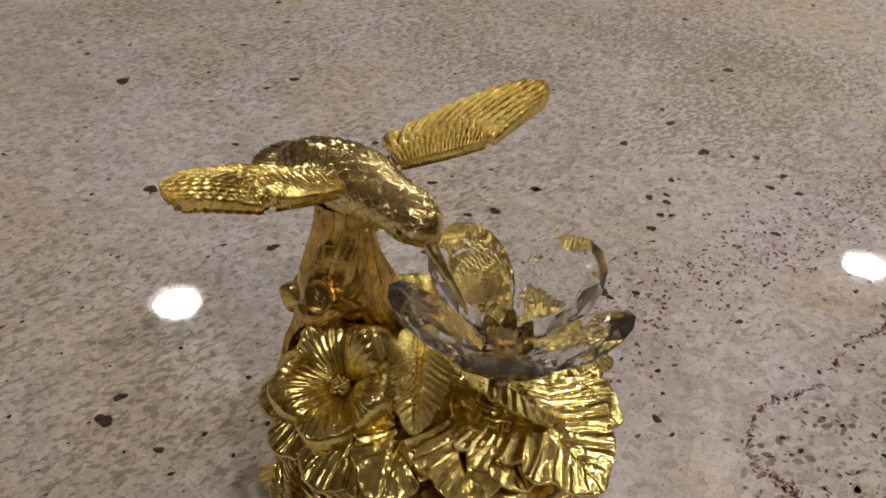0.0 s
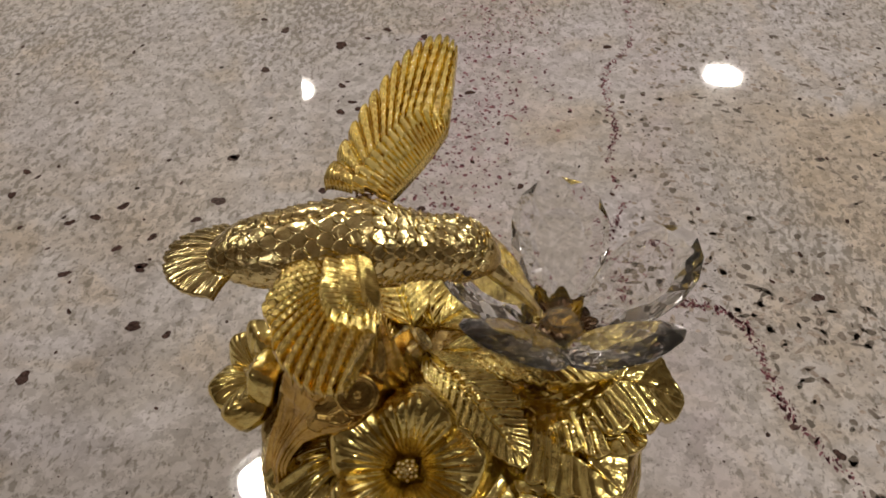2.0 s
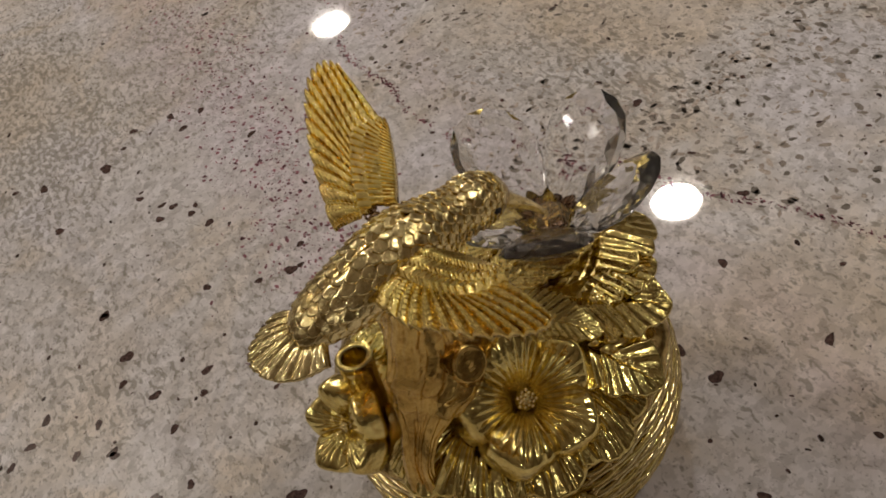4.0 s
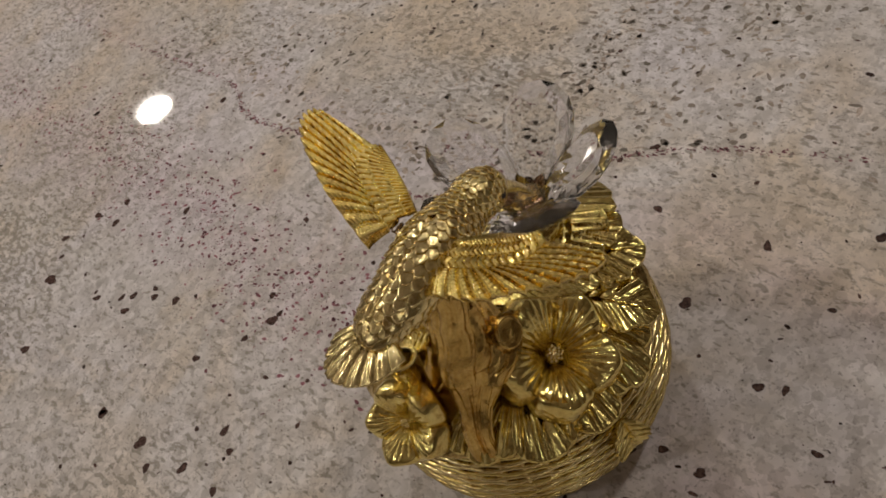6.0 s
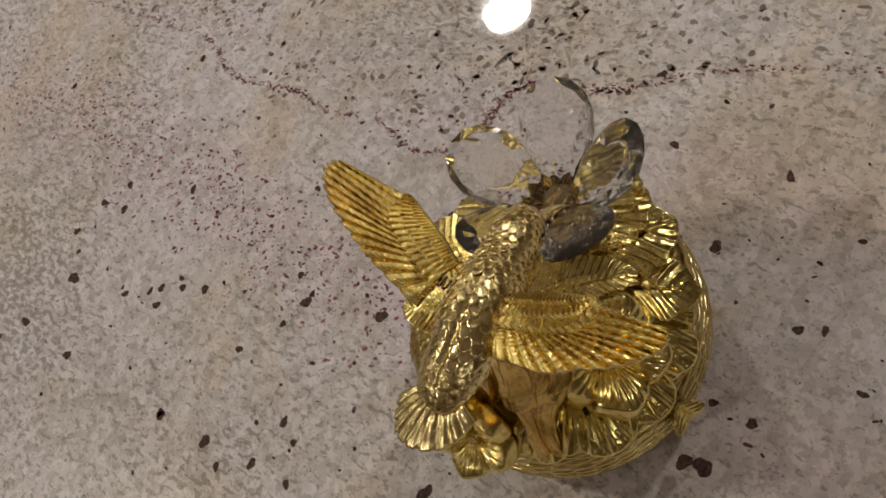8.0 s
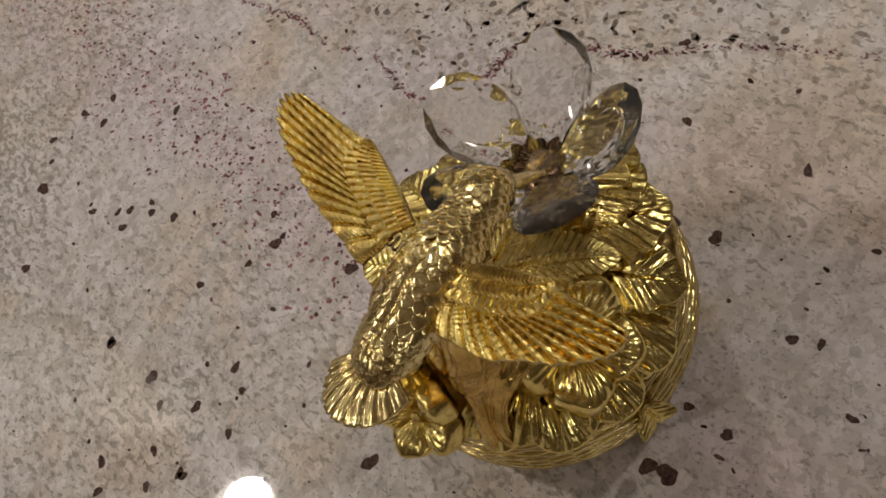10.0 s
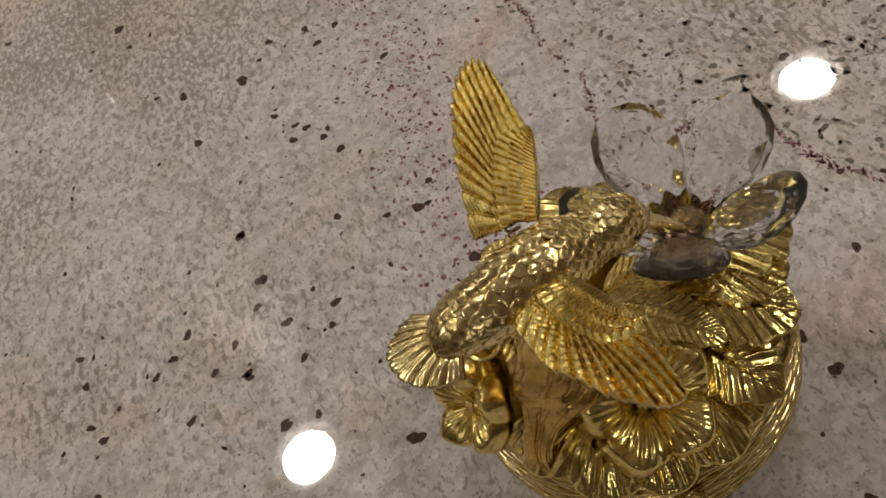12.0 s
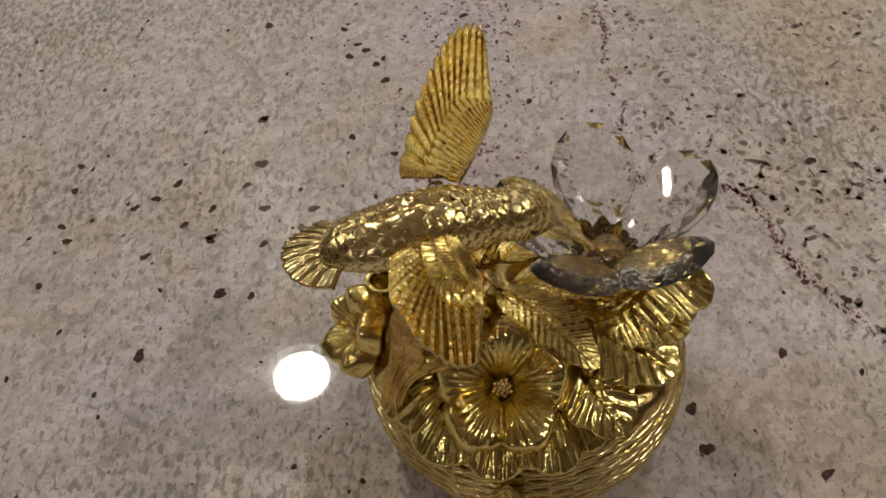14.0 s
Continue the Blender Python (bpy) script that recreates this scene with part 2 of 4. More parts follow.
def slab(grid, thick, down=None):
    """A closed shell: the grid as its top, and a copy sunk by thick along the normals (or along down) as its underside."""
    n, m = grid.shape[:2]
    if down is None:
        du, dv = np.gradient(grid, axis=0), np.gradient(grid, axis=1)
        nor = np.cross(du, dv)
        nor /= np.linalg.norm(nor, axis=2, keepdims=True) + 1e-9
        # spread so that the underside is smoother than the relief on top
        low = grid - nor * thick
    else:
        low = grid + np.asarray(down, float) * thick
    top, f = sheet(grid)
    bot, g = sheet(low)
    o = n * m
    faces = f + [[i + o for i in reversed(q)] for q in g]
    rim = [i * m for i in range(n)] + [(n - 1) * m + j for j in range(1, m)] + [i * m + m - 1 for i in range(n - 2, -1, -1)] + [j for j in range(m - 2, 0, -1)]
    for a, b in zip(rim, rim[1:] + rim[:1]):
        faces.append([b, a, a + o, b + o])
    return np.concatenate([top, bot]), faces


def frames_along(pts):
    """Smooth points and two normals along a curve."""
    pts = np.asarray(pts, float)
    tan = np.gradient(pts, axis=0)
    tan /= np.linalg.norm(tan, axis=1, keepdims=True)
    a = np.cross(tan, np.tile([0.0, 0, 1.0], (len(pts), 1)))
    a /= np.linalg.norm(a, axis=1, keepdims=True) + 1e-9
    b = np.cross(a, tan)
    return tan, a, b


def spline(knots, n):
    """Catmull-Rom through rows of knots (any width)."""
    k = np.asarray(knots, float)
    k = np.concatenate([[2 * k[0] - k[1]], k, [2 * k[-1] - k[-2]]])
    out = []
    for t in np.linspace(0, len(k) - 3 - 1e-6, n):
        i = int(t)
        f = t - i
        p0, p1, p2, p3 = k[i:i + 4]
        out.append(0.5 * (2 * p1 + (p2 - p0) * f + (2 * p0 - 5 * p1 + 4 * p2 - p3) * f * f + (3 * p1 - p0 - 3 * p2 + p3) * f ** 3))
    return np.array(out)


def tube(pts, radii, sides=16, relief=None, cap=True):
    pts = np.asarray(pts, float)
    tan, a, b = frames_along(pts)
    ang = np.linspace(0, 2 * np.pi, sides, endpoint=False)
    rad = np.asarray(radii, float)[:, None] * np.ones(sides)
    if relief is not None:
        rad = rad + relief
    grid = pts[:, None] + rad[..., None] * (np.cos(ang)[None, :, None] * a[:, None] + np.sin(ang)[None, :, None] * b[:, None])
    v, f = sheet(grid, closed_v=True)
    if cap:
        n = len(pts)
        f = f + [list(range(sides))[::-1], [(n - 1) * sides + j for j in range(sides)]]
    return v, f


def joined(pieces):
    verts, faces, slots, o = [], [], [], 0
    for k, piece in enumerate(pieces):
        v, f = piece[:2]
        verts.append(np.asarray(v, float))
        faces += [[i + o for i in q] for q in f]
        slots += [piece[2] if len(piece) > 2 else 0] * len(f)
        o += len(v)
    return np.concatenate(verts), faces, slots


def unit(v):
    v = np.asarray(v, float)
    return v / np.linalg.norm(v)


# ---- the room: closed round the counter ----
tagged(new("floor", block("floor", (-4.5, -4.0, FLOOR - 0.1), (5.0, 6.0, FLOOR), FLOOR_WOOD)), "brown wooden kitchen floor", "floor", kind="structure")
for nm, lo, hi in (("wall_west", (-4.6, -4.1, FLOOR), (-4.5, 6.1, CEILING)), ("wall_east", (5.0, -4.1, FLOOR), (5.1, 6.1, CEILING)),
                   ("wall_south", (-4.5, -4.1, FLOOR), (5.0, -4.0, CEILING)), ("wall_north", (-4.5, 6.0, FLOOR), (5.0, 6.1, CEILING))):
    tagged(new(nm, block(nm, lo, hi, WALL_PAINT)), "plain beige painted kitchen wall", "wall", kind="structure")


# unseen slab, added to cut off the (0, 1) lamp's glint on the granite
tagged(new("glint_blocker", block("glint_blocker", (0.55, 0.979, FLOOR), (0.62, 2.2, CEILING), WALL_PAINT)), "added unseen beige slab that blocks one lamp's reflection", "wall", kind="structure")


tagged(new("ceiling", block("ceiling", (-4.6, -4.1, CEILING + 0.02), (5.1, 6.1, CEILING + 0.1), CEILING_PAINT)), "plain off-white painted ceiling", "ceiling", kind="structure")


def lamp_trim():
    ring = [(62, 0), (80, 0), (84, 4), (84, 19), (62, 19)]
    n = 40
    ang = np.linspace(0, 2 * np.pi, n, endpoint=False)
    grid = np.array([[(r * math.cos(t), r * math.sin(t), z) for r, z in ring] for t in ang])
    v, f = sheet(grid, closed_u=True, closed_v=True)
    return mesh_of("trim_ring", v, f, TRIM_WHITE)


def can_light(at, trim):
    thing = tagged(new("recessed_lamp"), "lit round recessed lamp with a white trim ring in the ceiling", "ceiling lamp", "recessed lamps")
    thing.location = at
    part("trim_ring", trim, thing)
    data = bpy.data.lights.new("bulb", "AREA")
    data.shape, data.size, data.energy, data.color = "DISK", 0.104, LAMP_WATTS, (1.0, 0.925, 0.85)
    lamp = new("bulb", data)
    lamp.parent = thing
    lamp.location = (0, 0, 0.008)


TRIM = lamp_trim()
# the last two cells get the same lamp, as added fill
for i, j in LAMP_CELLS:
    xy = LAMP_ORIGIN + i * LAMP_U + j * LAMP_V
    can_light((xy.x, xy.y, CEILING), TRIM)

# ---- counter ----
counter = tagged(new("countertop", block("countertop", (-0.62, -0.55, -0.03), (1.30, 0.80, 0.0), GRANITE, 0.004)),
                 "polished beige and grey granite countertop with dark specks", "countertop", kind="structure")
tagged(new("island_base", block("island_base", (-0.56, -0.49, FLOOR), (1.24, 0.74, -0.03), CABINET_WOOD)), "dark-stained wooden island base under the granite", "kitchen island", kind="structure")

rng = np.random.default_rng(7)


def flake(cx, cy, r, z, stretch=1.0, turn=0.0, n=11):
    """An irregular rounded crystal set flush into the stone: a thin polygon."""
    ang = np.linspace(0, 2 * np.pi, n, endpoint=False)
    p = rng.uniform(0, 6.3, 4)
    rad = r * (1 + 0.17 * np.cos(2 * ang + p[0]) + 0.11 * np.cos(3 * ang + p[1]) + 0.07 * np.cos(5 * ang + p[2]))
    x, y = rad * np.cos(ang) * stretch, rad * np.sin(ang) / stretch
    c, s = math.cos(turn), math.sin(turn)
    return [(cx + c * a - s * b, cy + s * a + c * b, z) for a, b in zip(x, y)], [list(range(n))]


# the larger dark crystals, each where it lies: x, y, radius in millimetres
SPOTS = [(21, 128, 3.0), (7, 112, 2.4), (54, 82, 2.8), (37, 57, 3.0), (-23, 57, 3.2), (13, -47, 2.6), (100, 201, 2.8), (109, 177, 3.6),
         (77, 182, 2.6), (37, 144, 2.5), (-18, 150, 2.0), (-41, 158, 2.2), (-12, 118, 2.2), (87, 143, 1.9), (82, 129, 2.1), (77, 120, 2.4),
         (-138, 222, 4.2), (-105, 135, 3.6), (139, 257, 3.4), (-90, 19, 3.4), (-88, 28, 2.4), (-44, -20, 3.6), (-41, -16, 3.0), (120, -23, 2.4),
         (-26, 98, 2.8), (-64, 230, 3.0), (48, 110, 2.0), (139, 147, 2.2), (129, 151, 2.4), (-19, -57, 2.0), (-56, 101, 2.8), (-38, 165, 2.0)]
# and the middling ones: x, y
LESSER = [(91, 154), (80, 141), (86, 138), (50, 92), (65, 82), (137, 160), (120, 174), (130, 174), (122, 119), (61, 25), (-168, 261), (-92, 265), (-73, 9), (50, -49),
          (76, -55), (24, -74), (21, -38), (-11, 147), (-13, 117), (-2, 146), (-21, 89), (-29, -29), (-38, -36), (-22, -63), (-41, -64), (11, 125), (-4, 101), (16, 98),
          (-25, 175), (-3, 127), (38, 144), (99, 214), (86, 129), (8, 96), (-30, 130), (-58, 150), (-80, 170)]
SPOTS = [(x, y, r * 0.70) for x, y, r in SPOTS] + [(x, y, 1.15 + 0.5 * rng.random()) for x, y in LESSER]
for x, y, r in SPOTS:
    v, f = flake(x, y, r, 0.05, rng.uniform(1.0, 1.25), rng.uniform(0, 3.1), 20)
    part("dark_crystal", mesh_of("dark_crystal", v, f, INCLUSION, False), counter)


def scatter(name, spots, material, label):
    v, f, _ = joined([flake(*s) for s in spots])
    tagged(part(name, mesh_of(name, v, f, material, False), counter, label), kind="stuff")


# random dark specks all over, denser and smaller ones between
specks = []
for k in range(3600):
    x, y = rng.uniform(-320, 420), rng.uniform(-200, 480)
    specks.append((x, y, 0.22 + 0.80 * rng.random() ** 3.5, 0.03, rng.uniform(1, 1.5), 0.7 + rng.normal(0, 0.5), 7))
for k in range(60):
    x, y = rng.uniform(-320, 420), rng.uniform(-200, 480)
    specks.append((x, y, rng.uniform(0.9, 1.7), 0.04, rng.uniform(1, 1.3), rng.uniform(0, 3), 9))
scatter("fine_dark_specks", specks, INCLUSION, "fine dark specks in the granite")

# a broken burgundy vein, and a band of burgundy specks beside it
VEIN = spline([(300, 200), (249, 154), (222, 128), (192, 102), (172, 96), (156, 84), (142, 68), (128, 59), (112, 41), (98, 34),
               (89, 28), (84, 12), (90, 2), (96, -8), (94, -18), (84, -31), (77, -42), (72, -60), (60, -85), (30, -130)], 420)
vein = []
for x, y in VEIN:
    for k in range(rng.integers(0, 8)):
        vein.append((x + rng.normal(0, 0.85), y + rng.normal(0, 0.85), 0.14 + 0.55 * rng.random() ** 2.5, 0.045, rng.uniform(1, 1.9), 0.75 + rng.normal(0, 0.4), 7))
scatter("burgundy_vein", vein, GARNET, "broken burgundy vein in the granite")
BAND = spline([(260, 240), (200, 172), (165, 142), (130, 118), (104, 104), (80, 88), (56, 68), (30, 40), (0, 10)], 200)
band = []
for x, y in BAND:
    for k in range(12):
        band.append((x + rng.normal(0, 13), y + rng.normal(0, 13), 0.17 + 0.72 * rng.random() ** 3, 0.035, rng.uniform(1, 1.6), 0.75 + rng.normal(0, 0.5), 7))
scatter("burgundy_specks", band, GARNET, "band of burgundy specks in the granite")

# coarse smoky grains on the far side of the vein
smoky = []
for k in range(2600):
    i = rng.integers(0, len(VEIN))
    x, y = VEIN[i] + np.array([0.62, -0.78]) * (3 + 190 * rng.random() ** 1.4) + rng.normal(0, 6, 2)
    smoky.append((x, y, 0.4 + 1.1 * rng.random() ** 2, 0.02, rng.uniform(1, 1.7), rng.uniform(0, 3.1), 9))
scatter("smoky_grains", smoky, SMOKE, "coarse smoky grey grains in the granite")

# ---- the trinket box ----
trinket = tagged(new("trinket_box"), "gold-plated basket trinket box with a hummingbird and crystal flower", "trinket box")


def revolve(profile, n=72, ripple=None):
    prof = np.asarray(profile, float)
    ang = np.linspace(0, 2 * np.pi, n, endpoint=False)
    grid = np.zeros((n, len(prof), 3))
    for i, t in enumerate(ang):
        r = prof[:, 0] + (ripple(t, prof) if ripple else 0)
        grid[i] = np.stack([r * np.cos(t), r * np.sin(t), prof[:, 1]], 1)
    return sheet(grid, closed_u=True)


def basket_radius(z):
    """Outer radius of the round-bellied basket at height z."""
    return 27.0 + 12.7 * math.sqrt(max(0.0, 1 - ((z - 19.5) / 20.5) ** 2))


# inner shell of the basket
prof = [(0.1, 1.0)] + [(basket_radius(z) - 1.2, z) for z in np.linspace(0.5, 31, 16)] + [(34.0, 31.0), (33.0, 24.0), (0.1, 22.0)]
v, f = revolve(prof)
basket = part("basket", mesh_of("basket", v, f, GOLD_BROWN), trinket, "round woven gold basket body")

# woven strands, each in and out of the upright stakes
STAKES = 44
for k, z in enumerate(np.linspace(1.2, 30.6, 19)):
    n = STAKES * 6
    ang = np.linspace(0, 2 * np.pi, n, endpoint=False)
    r = basket_radius(z) - 0.25 + 0.24 * np.cos(ang * STAKES / 2 + (k % 2) * np.pi)
    wob = 0.12 * np.sin(ang * 7 + k * 1.7)
    ring = np.stack([r * np.cos(ang), r * np.sin(ang), z + wob], 1)
    cross = [(0.85 * math.cos(q), 0.66 * math.sin(q)) for q in np.linspace(0, 2 * np.pi, 6, endpoint=False)]
    grid = np.zeros((n, 6, 3))
    for j, (du, dz) in enumerate(cross):
        grid[:, j] = ring + np.stack([du * np.cos(ang), du * np.sin(ang), np.full(n, dz)], 1)
    v, f = sheet(grid, closed_u=True, closed_v=True)
    part("strand", mesh_of("strand", v, f, GOLD_PALE if k % 3 else GOLD), basket)
# upright stakes
pts = np.array([(basket_radius(z) - 0.2, 0, z) for z in np.linspace(0.8, 31, 10)])
sv, sf = tube(pts, np.full(10, 0.55), 6)
stake_mesh = mesh_of("stake", sv, sf, GOLD_PALE)
for k in range(STAKES):
    ob = part("stake", stake_mesh, basket)
    ob.rotation_euler = (0, 0, 2 * math.pi * (k + 0.5) / STAKES)
# rim and foot rings
for nm, r0, z0, w, h in (("rim_ring", 37.2, 31.6, 1.5, 1.1), ("foot_ring", 27.4, 0.9, 1.2, 0.9)):
    n = 140
    ang = np.linspace(0, 2 * np.pi, n, endpoint=False)
    grid = np.zeros((n, 8, 3))
    for j, q in enumerate(np.linspace(0, 2 * np.pi, 8, endpoint=False)):
        r = r0 + w * math.cos(q) + 0.18 * np.sin(ang * 46 + q)
        grid[:, j] = np.stack([r * np.cos(ang), r * np.sin(ang), np.full(n, z0 + h * math.sin(q))], 1)
    v, f = sheet(grid, closed_u=True, closed_v=True)
    part(nm, mesh_of(nm, v, f, GOLD), basket)

# lid: a low dome of cast bark under the leaves
LID = [(38.4, 31.8), (38.8, 33.2), (37.0, 35.2), (32.0, 37.6), (25.0, 40.0), (16.0, 42.2), (8.0, 43.4), (0.05, 43.8)]
lidp = spline(LID, 28)


def lid_height(r):
    return float(np.interp(r, lidp[::-1, 0], lidp[::-1, 1]))


v, f = revolve(lidp, 120, lambda t, p: 0.35 * np.sin(t * 23 + p[:, 1] * 1.3) * np.clip(p[:, 0] / 20, 0, 1))
lid = part("lid", mesh_of("lid", v, f, GOLD_BROWN), trinket, "domed gold lid covered with leaves")


def leaf_mesh(base, tip, normal, width, veins=5, bulge=2.0, fold=1.6, edge=0.10, cup=0.0, material=None, thick=0.9, curl=0.0, seed=0):
    """A cast leaf: midrib groove, raised side veins, scalloped edge. bulge: rise of its middle; curl: drop of its tip."""
    r = np.random.default_rng(seed)
    base, tip, up = np.asarray(base, float), np.asarray(tip, float), unit(normal)
    ax = tip - base
    length = np.linalg.norm(ax)
    ax = ax / length
    side = unit(np.cross(up, ax))
    up = np.cross(ax, side)
    nu, nv = 80, 57
    u, w = np.linspace(0, 1, nu)[:, None], np.linspace(-1, 1, nv)[None, :]
    prof = np.sin(np.pi * np.clip(u, 0, 1) ** 0.85) ** 0.62
    prof = np.maximum(prof, 0.05)
    scal = 1 + edge * np.abs(np.sin(np.pi * (u * veins + 0.15 * np.sign(w)))) * np.abs(w) ** 2 - edge * 0.5
    half = width / 2 * prof * scal
    slant = 0.20 * np.abs(w) * prof
    x = length * (u + slant * (1 - u) * 0.6)
    y = half * w
    phase = u * veins * 2.2 - np.abs(w) * 1.7 + 0.05 * np.sin(u * 9 + r.uniform(0, 6))
    ribs = 1.2 * (0.45 - np.abs(np.sin(np.pi * phase)) ** 0.7) * (0.30 + 0.7 * np.abs(w)) * prof
    fine = 0.12 * np.cos(2 * np.pi * phase * 3 + r.uniform(0, 6)) * (0.3 + 0.7 * np.abs(w))
    groove = -0.85 * np.exp(-(w / 0.09) ** 2) * (1 - u) ** 0.5 + 0.55 * np.exp(-((np.abs(w) - 0.2) / 0.1) ** 2) * (1 - u)
    z = bulge * np.sin(np.pi * u) - curl * u ** 2.2 + fold * np.abs(w) * prof * 0.5 - cup * w ** 2 * prof + ribs + fine + groove
    grid = base + x[..., None] * ax + y[..., None] * side + z[..., None] * up
    v, f = slab(grid, thick, -up)
    return mesh_of("leaf", v, f, material or GOLD)


def fan_leaf_mesh(base, tip, normal, spread=62.0, ridges=11, lobes=5, dome=4.6, thick=0.9, seed=0):
    """A cast fan-shaped leaf: folds that run out from its base, lobed rim turned down."""
    r = np.random.default_rng(seed)
    base, tip, up = np.asarray(base, float), np.asarray(tip, float), unit(normal)
    ax = tip - base
    length = np.linalg.norm(ax)
    ax = ax / length
    side = unit(np.cross(up, ax))
    up = np.cross(ax, side)
    nu, nv = 44, ridges * 12 + 1
    u, w = np.linspace(0.03, 1, nu)[:, None], np.linspace(-1, 1, nv)[None, :]
    bend = 0.10 * np.sin(np.pi * w + r.uniform(-0.5, 0.5)) * u
    th = radians(spread) * (w + bend * 0.5)
    reach = length * (1.0 - 0.20 * np.abs(w) ** 2) * (1 - 0.13 * (1 - np.abs(np.cos(np.pi * lobes * w / 2)) ** 0.6))
    rho = reach * u
    fold = np.abs(((w + 1) / 2 * ridges) % 1.0 - 0.5) * 2
    z = dome * np.sin(np.pi * np.clip(u * 0.92, 0, 1)) - 0.10 * length * u ** 3
    z = z - 2.3 * fold ** 0.8 * np.sin(np.pi * np.clip(u * 0.95, 0, 1)) ** 0.7 * (0.35 + 0.65 * u)
    z = z + 0.28 * np.sin(w * 61 + u * 4 + r.uniform(0, 6)) * (0.3 + 0.7 * u) - 0.9 * np.exp(-(w / 0.05) ** 2) * (1 - u)
    grid = base + (rho * np.cos(th))[..., None] * ax + (rho * np.sin(th))[..., None] * side + z[..., None] * up
    v, f = slab(grid, thick, -up)
    return mesh_of("leaf", v, f, GOLD)


def polar(az, r, z):
    return np.array([r * math.cos(radians(az)), r * math.sin(radians(az)), z])


def lid_leaf(az, r0, r1, width, z1=None, z0=None, az1=None, **kw):
    b = polar(az, r0, lid_height(r0) + 1.0 if z0 is None else z0)
    t = polar(az if az1 is None else az1, r1, (lid_height(min(r1, 38)) + 1.0) if z1 is None else z1)
    n = unit(np.array([0, 0, 1.0]) + 0.35 * unit(np.array([*(t - b)[:2], 0])))
    return part("leaf", leaf_mesh(b, t, n, width, seed=int(abs(az) * 10), **kw), lid)


def rim_fan(az, r0, r1, z0, z1, **kw):
    b, t = polar(az, r0, z0), polar(az, r1, z1)
    n = unit(np.array([0, 0, 1.0]) + 0.45 * unit(np.array([*(t - b)[:2], 0])))
    return part("leaf", fan_leaf_mesh(b, t, n, seed=int(abs(az)), **kw), lid)


# leaves lying out over the rim
lid_leaf(-46, 14, 47, 28, z1=38.5, veins=4, bulge=4.5, edge=0.22, curl=0.5)
lid_leaf(-66, 14, 40, 20, z1=41, veins=4, bulge=3.0, edge=0.18)
lid_leaf(-83, 13, 40.5, 23, z1=40, veins=4, bulge=3.0, edge=0.16)
lid_leaf(-110, 15, 41.0, 19, z1=37.0, veins=4, bulge=3.5, edge=0.18)
rim_fan(-132, 20, 42.5, 40.5, 36, spread=48, ridges=9, lobes=3)
rim_fan(-152, 21, 43.5, 40.5, 35.5, spread=50, ridges=9, lobes=3)
rim_fan(-172, 21, 43.5, 41, 35.5, spread=60, ridges=11, lobes=3)
rim_fan(165, 25, 41.0, 38, 35, spread=52, ridges=9, lobes=3)
lid_leaf(118, 14, 35, 15, z1=39, veins=4, bulge=4.0, edge=0.2)
lid_leaf(92, 13, 33.5, 16, z1=41, veins=4, bulge=4.0, edge=0.2)
lid_leaf(66, 13, 34.5, 17, z1=40, veins=4, bulge=3.5, edge=0.2)
lid_leaf(34, 16, 40, 15, z1=41, veins=4, bulge=3.5, edge=0.2)
lid_leaf(9, 13, 41, 20, z1=38, veins=4, bulge=3.5, edge=0.2)
lid_leaf(-19, 13, 42, 20, z1=38, veins=4, bulge=3.5, edge=0.2)
# leaves on top of the lid
part("leaf", leaf_mesh((-6, 2, 53), (-7, -27, 46), (0.1, 0, 1), 14, 7, 2.5, seed=51), lid)
part("leaf", leaf_mesh((-3, 0, 52), (22, -24, 47), (0, 0, 1), 15, 6, 2.5, seed=52), lid)
part("leaf", leaf_mesh((4, 8, 48), (30, 4, 44), (0, 0, 1), 15, 6, 2.5, seed=53), lid)
part("leaf", leaf_mesh((0, 12, 48), (10, 33, 47), (0, 0, 1), 15, 6, 2.5, seed=54), lid)
part("leaf", leaf_mesh((-6, 12, 46), (-8, 28, 46), (0, 0.3, 1), 13, 5, 2.5, seed=55), lid)


